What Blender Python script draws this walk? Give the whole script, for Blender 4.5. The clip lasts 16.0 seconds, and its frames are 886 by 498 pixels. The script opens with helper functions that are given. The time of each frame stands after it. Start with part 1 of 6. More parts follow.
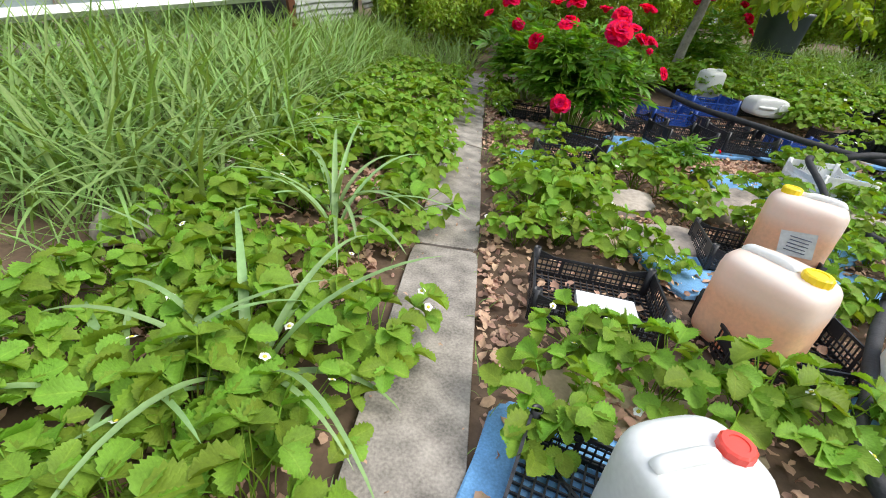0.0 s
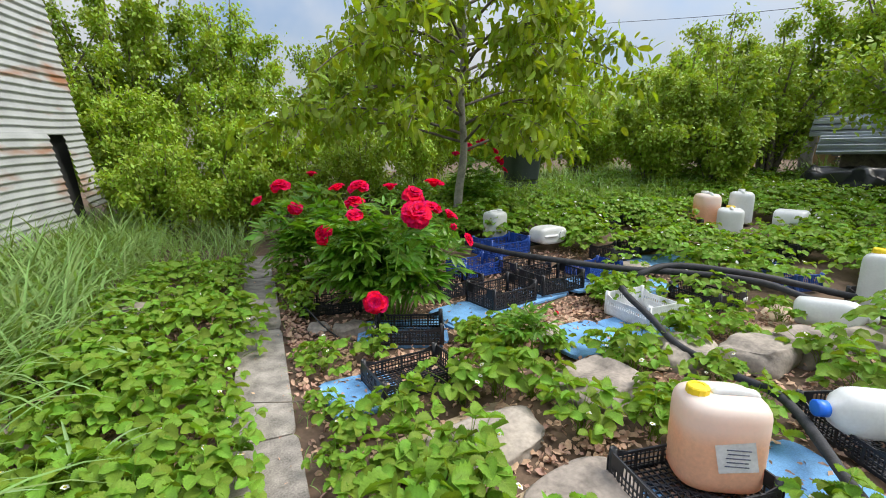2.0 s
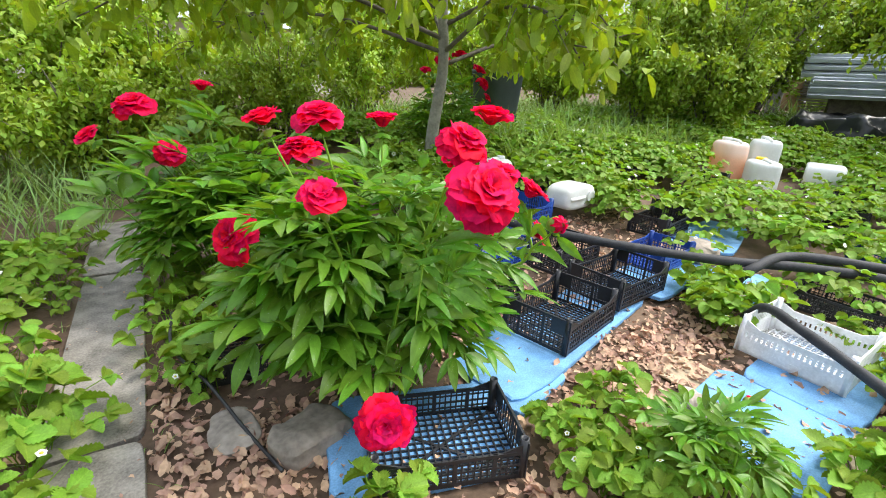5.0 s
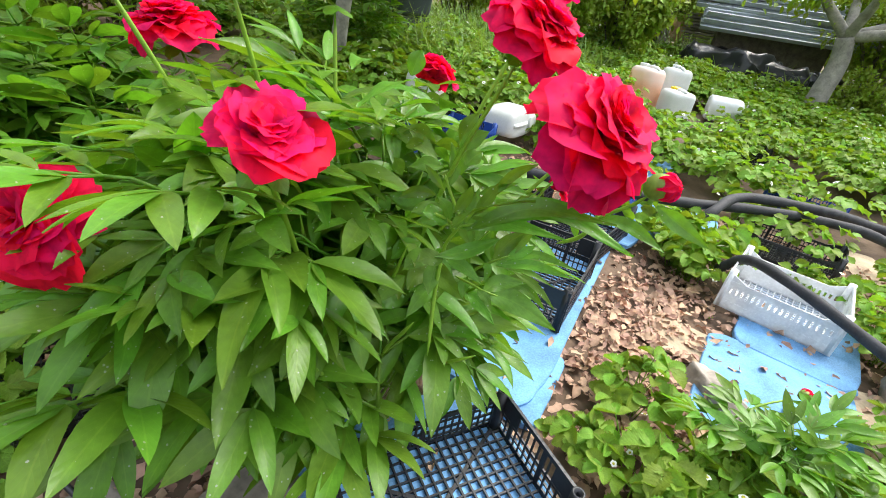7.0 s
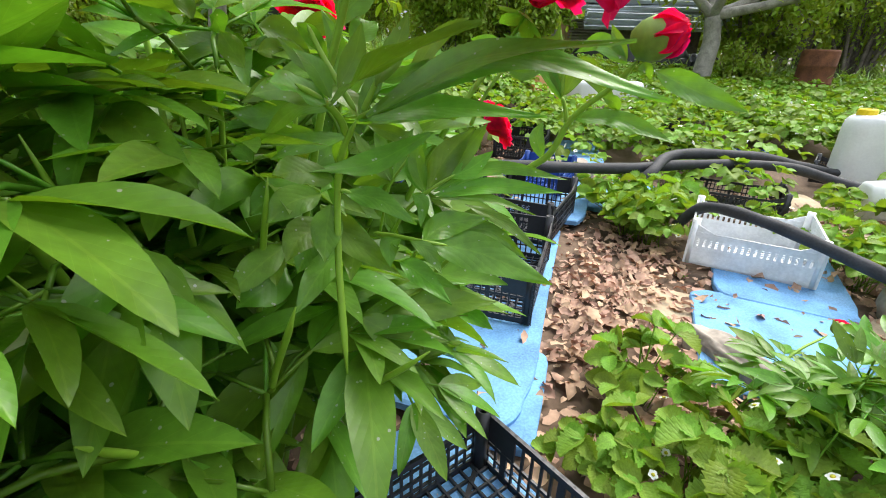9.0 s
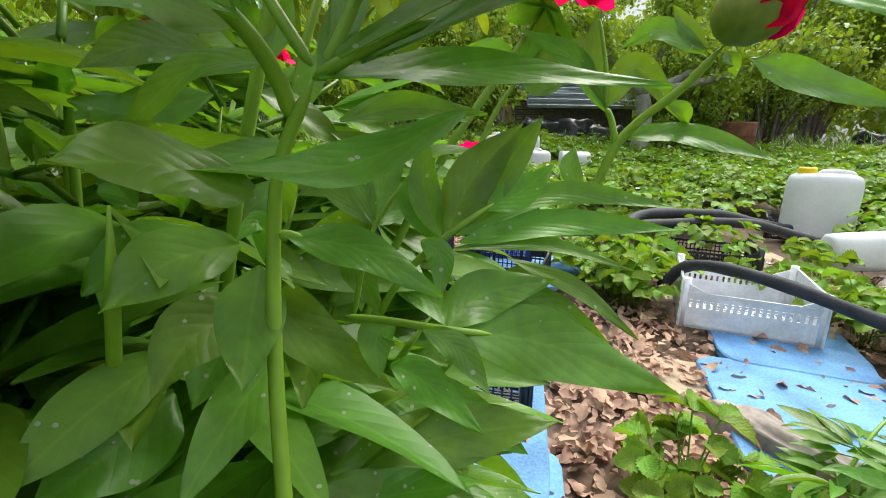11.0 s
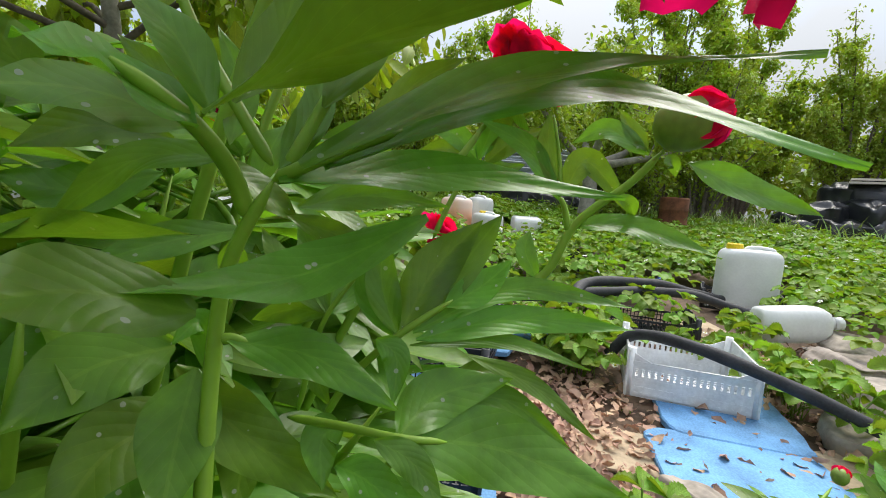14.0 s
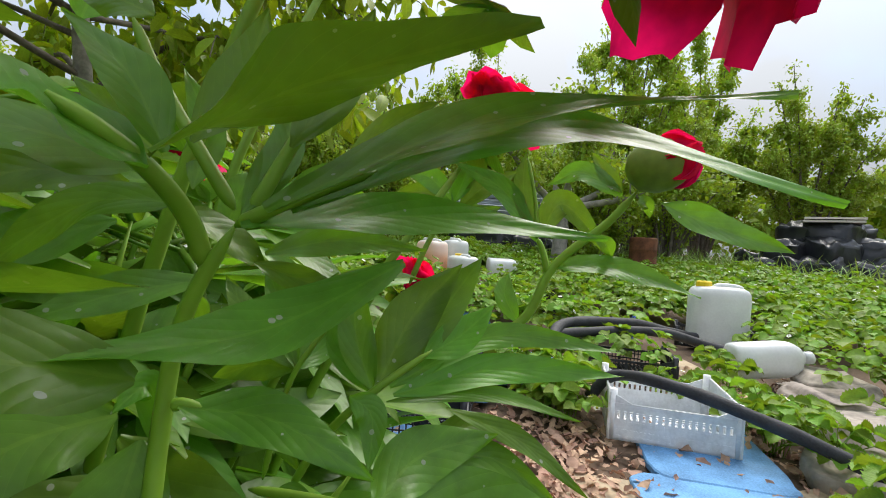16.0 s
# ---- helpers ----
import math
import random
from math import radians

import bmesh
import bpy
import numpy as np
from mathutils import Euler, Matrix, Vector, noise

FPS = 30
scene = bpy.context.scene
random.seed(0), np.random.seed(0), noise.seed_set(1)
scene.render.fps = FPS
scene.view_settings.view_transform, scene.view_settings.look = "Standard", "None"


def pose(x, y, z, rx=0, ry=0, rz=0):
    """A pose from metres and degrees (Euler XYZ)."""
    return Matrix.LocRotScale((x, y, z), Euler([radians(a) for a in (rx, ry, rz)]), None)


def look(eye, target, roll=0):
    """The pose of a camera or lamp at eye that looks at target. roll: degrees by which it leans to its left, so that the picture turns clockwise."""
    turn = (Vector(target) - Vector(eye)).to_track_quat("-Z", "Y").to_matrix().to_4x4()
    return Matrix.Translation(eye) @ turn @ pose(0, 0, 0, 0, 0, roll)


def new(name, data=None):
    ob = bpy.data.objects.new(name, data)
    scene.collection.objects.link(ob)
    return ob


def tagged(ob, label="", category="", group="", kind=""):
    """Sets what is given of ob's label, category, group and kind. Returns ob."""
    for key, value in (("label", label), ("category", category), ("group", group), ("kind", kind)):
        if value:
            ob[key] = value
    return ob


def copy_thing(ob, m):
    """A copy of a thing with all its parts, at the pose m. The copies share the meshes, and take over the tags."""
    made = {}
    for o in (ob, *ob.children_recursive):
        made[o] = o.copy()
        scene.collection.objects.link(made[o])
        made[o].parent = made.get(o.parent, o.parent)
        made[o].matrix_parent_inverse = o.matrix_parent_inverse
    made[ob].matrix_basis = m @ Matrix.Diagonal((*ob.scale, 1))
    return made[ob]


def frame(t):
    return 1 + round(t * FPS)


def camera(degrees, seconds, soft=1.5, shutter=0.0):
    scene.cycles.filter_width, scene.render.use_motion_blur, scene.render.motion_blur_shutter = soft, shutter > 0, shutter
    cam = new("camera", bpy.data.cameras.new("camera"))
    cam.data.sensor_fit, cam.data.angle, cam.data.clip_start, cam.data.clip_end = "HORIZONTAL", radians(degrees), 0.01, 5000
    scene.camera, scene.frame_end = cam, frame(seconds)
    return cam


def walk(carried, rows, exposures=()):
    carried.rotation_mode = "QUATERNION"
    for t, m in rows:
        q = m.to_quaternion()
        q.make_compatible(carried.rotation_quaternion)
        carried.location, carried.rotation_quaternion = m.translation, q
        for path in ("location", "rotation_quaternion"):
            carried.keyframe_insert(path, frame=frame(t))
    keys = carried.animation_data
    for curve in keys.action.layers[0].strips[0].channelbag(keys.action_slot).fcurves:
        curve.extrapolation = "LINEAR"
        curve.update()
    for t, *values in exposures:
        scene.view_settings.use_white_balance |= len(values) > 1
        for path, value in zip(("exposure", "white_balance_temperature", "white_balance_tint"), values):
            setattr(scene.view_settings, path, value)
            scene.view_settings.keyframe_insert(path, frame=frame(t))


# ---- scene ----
cam = camera(89.2, 16.0, soft=1.0)
PATH = [
    (0, (0.312, 0.345, 1.225), (0.277, 2.086, 0.242), 8.2),
    (0.5, (0.27, 0.622, 1.372), (0.519, 2.439, 0.574), 8.1),
    (1, (0.248, 0.92, 1.464), (0.75, 2.743, 0.81), 8.3),
    (1.2, (0.241, 1.125, 1.464), (0.738, 2.963, 0.849), 5.7),
    (1.5, (0.279, 1.334, 1.529), (0.794, 3.178, 0.95), 0.3),
    (2, (0.352, 1.613, 1.583), (1.095, 3.425, 1.177), -0.3),
    (2.5, (0.335, 2.061, 1.618), (1.12, 3.856, 1.219), 5.2),
    (3, (0.358, 2.523, 1.607), (1.176, 4.287, 1.138), 3.6),
    (3.2, (0.381, 2.606, 1.6), (1.203, 4.343, 1.044), 2.4),
    (5.3, (0.665, 4.206, 1.434), (1.766, 5.708, 0.706), 4.9),
    (5.5, (0.654, 4.323, 1.429), (1.805, 5.764, 0.656), 6.9),
    (6, (0.631, 4.491, 1.398), (1.852, 5.851, 0.585), 11.1),
    (6.5, (0.711, 4.701, 1.315), (1.975, 5.985, 0.447), 9.3),
    (7, (0.809, 4.809, 1.281), (2.161, 5.928, 0.323), 9.5),
    (7.5, (0.819, 4.849, 1.237), (2.238, 5.84, 0.236), 12.1),
    (8, (0.869, 4.855, 1.161), (2.329, 5.796, 0.171), 7.5),
    (8.2, (0.918, 4.865, 1.11), (2.399, 5.825, 0.168), 4.9),
    (10.3, (1.214, 5.122, 0.884), (2.9, 6.008, 0.276), 2.5),
    (10.5, (1.227, 5.13, 0.884), (2.936, 6.015, 0.339), 2.0),
    (11, (1.274, 5.146, 0.858), (3.015, 5.996, 0.364), 1.0),
    (11.5, (1.301, 5.143, 0.846), (3.087, 5.932, 0.412), 0.9),
    (12, (1.283, 5.138, 0.867), (3.096, 5.888, 0.478), 1.3),
    (12.5, (1.263, 5.131, 0.911), (3.091, 5.858, 0.551), 1.2),
    (13, (1.264, 5.128, 0.912), (3.095, 5.851, 0.556), 1.2),
    (13.5, (1.281, 5.149, 0.898), (3.121, 5.859, 0.563), 2.1),
    (14, (1.284, 5.156, 0.884), (3.146, 5.845, 0.647), 4.2),
    (14.5, (1.299, 5.172, 0.882), (3.175, 5.837, 0.68), 4.9),
    (15, (1.299, 5.179, 0.889), (3.188, 5.824, 0.767), 4.9),
    (15.5, (1.3, 5.165, 0.884), (3.199, 5.789, 0.817), 3.9),
    (16, (1.299, 5.163, 0.884), (3.205, 5.767, 0.845), 3.3),
]
walk(cam, [(t, look(eye, target, roll)) for t, eye, target, roll in PATH],
     exposures=[(0, 1.05), (3, 1.1), (5.3, 1.68), (8.2, 1.65), (10.5, 1.4), (13, 1.2), (16, 1.05)])

# ---- world and sun: a bright sky with thin broken cloud ----
world = bpy.data.worlds.new("sky")
scene.world = world
world.use_nodes = True
wn, wl = world.node_tree.nodes, world.node_tree.links
sky = wn.new("ShaderNodeTexSky")
sky.sky_type, sky.sun_disc = "NISHITA", False
sky.sun_elevation, sky.sun_rotation = radians(52), radians(105)
cloud_pos = wn.new("ShaderNodeTexCoord")
cloud = wn.new("ShaderNodeTexNoise")
cloud.inputs["Scale"].default_value, cloud.inputs["Detail"].default_value = 2.6, 5
cloud_ramp = wn.new("ShaderNodeValToRGB")
cloud_ramp.color_ramp.elements[0].position, cloud_ramp.color_ramp.elements[1].position = 0.32, 0.56
cloud_mix = wn.new("ShaderNodeMix")
cloud_mix.data_type = "RGBA"
cloud_mix.inputs["B"].default_value = (4.6, 4.8, 5.1, 1)
wl.new(cloud_pos.outputs["Generated"], cloud.inputs["Vector"])
wl.new(cloud.outputs["Fac"], cloud_ramp.inputs["Fac"])
wl.new(cloud_ramp.outputs["Color"], cloud_mix.inputs["Factor"])
wl.new(sky.outputs["Color"], cloud_mix.inputs["A"])
height = wn.new("ShaderNodeSeparateXYZ")
zenith = wn.new("ShaderNodeMapRange")
zenith.inputs["To Min"].default_value, zenith.inputs["To Max"].default_value = 0.45, 2.15
brighter = wn.new("ShaderNodeVectorMath")
brighter.operation = "SCALE"
wl.new(cloud_pos.outputs["Generated"], height.inputs[0])
wl.new(height.outputs["Z"], zenith.inputs["Value"])
wl.new(cloud_mix.outputs["Result"], brighter.inputs[0])
wl.new(zenith.outputs["Result"], brighter.inputs["Scale"])
wl.new(brighter.outputs[0], wn["Background"].inputs["Color"])
wn["Background"].inputs["Strength"].default_value = 0.085
sun = new("sun", bpy.data.lights.new("sun", "SUN"))
sun.data.energy, sun.data.angle, sun.data.color = 2.2, radians(38), (1, 0.95, 0.86)
sun.matrix_world = look((0, 0, 30), (-math.sin(radians(105)) * 23.4, -math.cos(radians(105)) * 23.4, 0))

# ---- materials ----
def mat(name, colour, rough=0.6, metal=0.0, vary=0.25, scale=6.0, dark=0.55, bump=0.0, bump_scale=60.0, through_light=0.0, hue=0.0, spec=0.5, alpha_trans=0.0, coat=0.0):
    """Principled surface with two scales of noise, variation per piece and fine relief."""
    m = bpy.data.materials.new(name)
    m.use_nodes = True
    n, l = m.node_tree.nodes, m.node_tree.links
    b = n["Principled BSDF"]
    pos = n.new("ShaderNodeTexCoord")
    big, fine = n.new("ShaderNodeTexNoise"), n.new("ShaderNodeTexNoise")
    big.inputs["Scale"].default_value, big.inputs["Detail"].default_value = scale, 4
    fine.inputs["Scale"].default_value, fine.inputs["Detail"].default_value = bump_scale, 3
    for t in (big, fine):
        l.new(pos.outputs["Object"], t.inputs["Vector"])
    add = n.new("ShaderNodeMath")
    add.operation = "MULTIPLY_ADD"
    add.inputs[1].default_value, add.inputs[2].default_value = 0.35, 0.0
    l.new(fine.outputs["Fac"], add.inputs[0])
    add2 = n.new("ShaderNodeMath")
    add2.operation = "MULTIPLY_ADD"
    add2.inputs[1].default_value = 0.65
    l.new(big.outputs["Fac"], add2.inputs[0])
    l.new(add.outputs[0], add2.inputs[2])
    ramp = n.new("ShaderNodeValToRGB")
    c = Vector(colour)
    ramp.color_ramp.elements[0].position, ramp.color_ramp.elements[1].position = 0.5 - 0.18, 0.5 + 0.18
    ramp.color_ramp.elements[0].color = (*(c * (1 - vary * (1 - dark) * 2)), 1)
    ramp.color_ramp.elements[1].color = (*[min(1, v * (1 + vary * 0.6)) for v in c], 1)
    l.new(add2.outputs[0], ramp.inputs["Fac"])
    out = ramp.outputs["Color"]
    if hue:
        geo, obj = n.new("ShaderNodeNewGeometry"), n.new("ShaderNodeObjectInfo")
        sm = n.new("ShaderNodeMath")
        l.new(geo.outputs["Random Per Island"], sm.inputs[0])
        l.new(obj.outputs["Random"], sm.inputs[1])
        fr = n.new("ShaderNodeMath")
        fr.operation = "FRACT"
        l.new(sm.outputs[0], fr.inputs[0])
        hsv = n.new("ShaderNodeHueSaturation")
        for socket, lo, hi in (("Hue", 0.5 - hue, 0.5 + hue * 0.5), ("Value", 1 - hue * 8, 1 + hue * 9)):
            mr = n.new("ShaderNodeMapRange")
            mr.inputs["To Min"].default_value, mr.inputs["To Max"].default_value = lo, hi
            l.new(fr.outputs[0], mr.inputs["Value"])
            l.new(mr.outputs["Result"], hsv.inputs[socket])
        l.new(out, hsv.inputs["Color"])
        out = hsv.outputs["Color"]
    l.new(out, b.inputs["Base Color"])
    b.inputs["Roughness"].default_value, b.inputs["Metallic"].default_value = rough, metal
    b.inputs["Specular IOR Level"].default_value = spec
    b.inputs["Coat Weight"].default_value = coat
    if alpha_trans:
        b.inputs["Transmission Weight"].default_value = alpha_trans
    if bump:
        bp = n.new("ShaderNodeBump")
        bp.inputs["Strength"].default_value, bp.inputs["Distance"].default_value = bump, 0.01
        l.new(add2.outputs[0], bp.inputs["Height"])
        l.new(bp.outputs["Normal"], b.inputs["Normal"])
    if through_light:
        tr, mx = n.new("ShaderNodeBsdfTranslucent"), n.new("ShaderNodeMixShader")
        mx.inputs[0].default_value = through_light
        warm = n.new("ShaderNodeMix")
        warm.data_type, warm.blend_type = "RGBA", "MULTIPLY"
        warm.inputs["Factor"].default_value = 1
        warm.inputs["B"].default_value = (1.5, 1.35, 0.5, 1) if c[1] > c[0] * 1.15 else (1.0, 1.0, 1.0, 1) if min(c) > 0.7 else (1.3, 1.0, 1.0, 1)
        l.new(out, warm.inputs["A"])
        l.new(warm.outputs["Result"], tr.inputs["Color"])
        l.new(b.outputs["BSDF"], mx.inputs[1])
        l.new(tr.outputs["BSDF"], mx.inputs[2])
        l.new(mx.outputs[0], n["Material Output"].inputs["Surface"])
    return m


M_SOIL = mat("soil", (0.13, 0.085, 0.055), 0.95, vary=0.5, scale=3, bump=0.8, bump_scale=40)
M_CONCRETE = mat("concrete", (0.27, 0.245, 0.215), 0.9, vary=0.75, scale=7, bump=0.35, bump_scale=90, hue=0.006)
M_STONE = mat("stone", (0.30, 0.26, 0.22), 0.9, vary=0.6, scale=5, bump=0.7, bump_scale=35, hue=0.012)
M_FOAM = mat("blue_foam", (0.14, 0.33, 0.60), 0.85, vary=0.55, scale=5, bump=0.2, bump_scale=120)
M_CARD = mat("wet_board", (0.42, 0.33, 0.22), 0.9, vary=0.4, scale=6, bump=0.3)
M_BLACK = mat("black_plastic", (0.022, 0.023, 0.028), 0.42, vary=0.5, scale=9, bump=0.1)
M_BLUE = mat("blue_plastic", (0.018, 0.07, 0.34), 0.4, vary=0.3, scale=9, bump=0.1)
M_WHITE = mat("white_plastic", (0.78, 0.79, 0.80), 0.45, vary=0.25, scale=9, bump=0.1)
M_JUG = mat("milky_plastic", (0.80, 0.82, 0.82), 0.35, vary=0.12, scale=5, bump=0.08, through_light=0.25)
M_JUG_OR = mat("amber_filled_plastic", (0.86, 0.60, 0.40), 0.4, vary=0.2, scale=2.5, through_light=0.3)
M_YELLOW = mat("yellow_cap", (0.85, 0.62, 0.02), 0.4, vary=0.1)
M_REDCAP = mat("red_cap", (0.75, 0.07, 0.05), 0.4, vary=0.1)
M_BLUECAP = mat("blue_cap", (0.02, 0.16, 0.75), 0.4, vary=0.1)
M_LABEL = mat("paper_label", (0.74, 0.74, 0.76), 0.7, vary=0.25, scale=14)
M_INK = mat("label_print", (0.12, 0.13, 0.2), 0.7, vary=0.1)
M_TEAL = mat("teal_label", (0.12, 0.52, 0.60), 0.6, vary=0.2)
M_HOSE = mat("foam_hose", (0.03, 0.031, 0.036), 0.75, vary=0.6, scale=14, bump=0.5, bump_scale=110)
M_LITTER = mat("dry_leaves", (0.47, 0.31, 0.21), 0.85, vary=0.45, scale=9, hue=0.02, through_light=0.1)
M_STRAW = mat("strawberry_leaf", (0.165, 0.31, 0.035), 0.5, vary=0.35, scale=18, bump=0.3, bump_scale=150, through_light=0.34, hue=0.028, spec=0.18)
M_STEM = mat("green_stem", (0.22, 0.40, 0.03), 0.5, vary=0.25, through_light=0.1)
M_PETALW = mat("white_petal", (0.86, 0.87, 0.82), 0.6, vary=0.05, through_light=0.2)
M_CENTRE = mat("flower_centre", (0.62, 0.55, 0.05), 0.8, vary=0.2)
M_PEONY = mat("peony_leaf", (0.115, 0.275, 0.024), 0.37, vary=0.35, scale=12, bump=0.2, bump_scale=70, through_light=0.42, hue=0.022, spec=0.46)
M_PETAL = mat("peony_petal", (0.83, 0.007, 0.08), 0.6, vary=0.45, scale=26, bump=0.12, through_light=0.45, hue=0.018, spec=0.12)
M_SEPAL = mat("bud_sepal", (0.20, 0.30, 0.045), 0.5, vary=0.3, scale=30, through_light=0.1)
M_GRASS = mat("grass_blade", (0.20, 0.33, 0.10), 0.55, vary=0.3, scale=4, through_light=0.3, hue=0.022, spec=0.3)
M_GARLIC = mat("garlic_leaf", (0.22, 0.36, 0.14), 0.45, vary=0.25, scale=8, through_light=0.25, hue=0.012)
M_CHERRY = mat("cherry_leaf", (0.24, 0.36, 0.022), 0.5, vary=0.3, scale=8, through_light=0.38, hue=0.022)
M_SHRUB = mat("shrub_leaf", (0.28, 0.43, 0.045), 0.6, vary=0.35, scale=3, through_light=0.35, hue=0.026)
M_SHRUB2 = mat("dark_shrub_leaf", (0.25, 0.38, 0.04), 0.55, vary=0.35, scale=3, through_light=0.3, hue=0.024)
M_BARK = mat("bark", (0.17, 0.145, 0.12), 0.95, vary=0.6, scale=8, bump=0.9, bump_scale=45)
M_BARKG = mat("grey_bark", (0.30, 0.28, 0.25), 0.95, vary=0.5, scale=7, bump=0.9, bump_scale=40)
M_RUST = mat("rust", (0.17, 0.065, 0.03), 0.9, vary=0.6, scale=7, bump=0.4)
# flat near-black: shade in the shed's gaps and post holes, put into the colour
M_SHADE = mat("gap_shade", (0.02, 0.02, 0.02), 0.9, vary=0.3)
M_GLASS = mat("dusty_film", (0.22, 0.27, 0.27), 0.3, vary=0.25, scale=1.5, bump=0.1)
M_TUB = mat("slate_tub", (0.045, 0.055, 0.075), 0.45, vary=0.3, scale=3)
M_BAG = mat("black_bag", (0.02, 0.022, 0.026), 0.3, vary=0.4, bump=0.6, bump_scale=18)
M_ZINC = mat("zinc_sheet", (0.46, 0.50, 0.56), 0.5, metal=0.2, vary=0.3, scale=3)
M_PLY = mat("plywood", (0.40, 0.26, 0.14), 0.85, vary=0.3, scale=4)
M_PALE = mat("pale_render", (0.62, 0.57, 0.51), 0.9, vary=0.2, scale=2)


def filled(m, level):
    """Milky plastic above the level of the liquid inside."""
    n, l = m.node_tree.nodes, m.node_tree.links
    b = n["Principled BSDF"]
    pos, sep, ramp, mx = n.new("ShaderNodeTexCoord"), n.new("ShaderNodeSeparateXYZ"), n.new("ShaderNodeValToRGB"), n.new("ShaderNodeMix")
    ramp.color_ramp.elements[0].position, ramp.color_ramp.elements[1].position = level - 0.10, level + 0.10
    mx.data_type = "RGBA"
    mx.inputs["B"].default_value = (0.84, 0.79, 0.72, 1)
    l.new(pos.outputs["Generated"], sep.inputs[0])
    l.new(sep.outputs["Z"], ramp.inputs["Fac"])
    l.new(ramp.outputs["Color"], mx.inputs["Factor"])
    l.new(b.inputs["Base Color"].links[0].from_socket, mx.inputs["A"])
    l.new(mx.outputs["Result"], b.inputs["Base Color"])


filled(M_JUG_OR, 0.64)


def corrugated_material():
    """Zinc-grey painted sheet with rust that runs along the ribs."""
    m = mat("corrugated_sheet", (0.36, 0.375, 0.375), 0.6, vary=0.3, scale=2.2, bump=0.15)
    n, l = m.node_tree.nodes, m.node_tree.links
    b = n["Principled BSDF"]
    old = b.inputs["Base Color"].links[0].from_socket
    pos, mp, noi = n.new("ShaderNodeTexCoord"), n.new("ShaderNodeMapping"), n.new("ShaderNodeTexNoise")
    mp.inputs["Scale"].default_value = (0.6, 0.6, 2.4)
    noi.inputs["Scale"].default_value, noi.inputs["Detail"].default_value = 1.1, 6
    ramp, mx = n.new("ShaderNodeValToRGB"), n.new("ShaderNodeMix")
    ramp.color_ramp.elements[0].position, ramp.color_ramp.elements[1].position = 0.55, 0.68
    mx.data_type = "RGBA"
    mx.inputs["B"].default_value = (0.27, 0.12, 0.055, 1)
    l.new(pos.outputs["Object"], mp.inputs["Vector"])
    l.new(mp.outputs["Vector"], noi.inputs["Vector"])
    l.new(noi.outputs["Fac"], ramp.inputs["Fac"])
    l.new(ramp.outputs["Color"], mx.inputs["Factor"])
    l.new(old, mx.inputs["A"])
    l.new(mx.outputs["Result"], b.inputs["Base Color"])
    return m


M_CORR = corrugated_material()


def veined(m, count=9.0, strength=0.3):
    """Side veins and a midrib as relief and paler lines, by the leaf's own u (across) and v (along)."""
    n, l = m.node_tree.nodes, m.node_tree.links
    b = n["Principled BSDF"]
    uv, sep = n.new("ShaderNodeUVMap"), n.new("ShaderNodeSeparateXYZ")
    l.new(uv.outputs["UV"], sep.inputs[0])
    def op(kind, a, c=None, d=None):
        q = n.new("ShaderNodeMath")
        q.operation = kind
        for i, v in enumerate((a, c, d)):
            if v is None:
                continue
            if isinstance(v, (int, float)):
                q.inputs[i].default_value = v
            else:
                l.new(v, q.inputs[i])
        return q.outputs[0]
    side = op("ABSOLUTE", op("SUBTRACT", sep.outputs["X"], 0.5))
    slant = op("SUBTRACT", sep.outputs["Y"], op("MULTIPLY", side, 0.75))
    wave = op("ABSOLUTE", op("SINE", op("MULTIPLY", slant, count * math.pi)))
    vein = op("LESS_THAN", wave, 0.085)
    rib = op("LESS_THAN", side, 0.025)
    line = op("MAXIMUM", op("MULTIPLY", vein, 0.85), rib)
    pale = n.new("ShaderNodeMix")
    pale.data_type, pale.blend_type = "RGBA", "MULTIPLY"
    pale.inputs["B"].default_value = (1.35, 1.2, 1.3, 1)
    old = b.inputs["Base Color"].links[0].from_socket
    l.new(line, pale.inputs["Factor"])
    l.new(old, pale.inputs["A"])
    l.new(pale.outputs["Result"], b.inputs["Base Color"])
    bp = n.new("ShaderNodeBump")
    bp.inputs["Strength"].default_value, bp.inputs["Distance"].default_value = strength, 0.0012
    l.new(op("ADD", wave, op("MULTIPLY", rib, -1.0)), bp.inputs["Height"])
    if b.inputs["Normal"].links:
        l.new(b.inputs["Normal"].links[0].from_socket, bp.inputs["Normal"])
    l.new(bp.outputs["Normal"], b.inputs["Normal"])


for leaf_material, leaf_count, relief in ((M_PEONY, 8, 0.14), (M_STRAW, 8, 0.5), (M_CHERRY, 9, 0.3)):
    veined(leaf_material, leaf_count, relief)

def specked(m):
    """Small pale specks of dust and pollen on the leaf."""
    n, l = m.node_tree.nodes, m.node_tree.links
    b = n["Principled BSDF"]
    pos, cell, near, mx = n.new("ShaderNodeTexCoord"), n.new("ShaderNodeTexVoronoi"), n.new("ShaderNodeMath"), n.new("ShaderNodeMix")
    cell.inputs["Scale"].default_value = 62
    near.operation, near.inputs[1].default_value = "LESS_THAN", 0.10
    mx.data_type = "RGBA"
    mx.inputs["B"].default_value = (0.42, 0.46, 0.34, 1)
    l.new(pos.outputs["Object"], cell.inputs["Vector"])
    l.new(cell.outputs["Distance"], near.inputs[0])
    l.new(near.outputs[0], mx.inputs["Factor"])
    l.new(b.inputs["Base Color"].links[0].from_socket, mx.inputs["A"])
    l.new(mx.outputs["Result"], b.inputs["Base Color"])


specked(M_PEONY)

# ---- mesh tools ----
rng = np.random.default_rng(7)


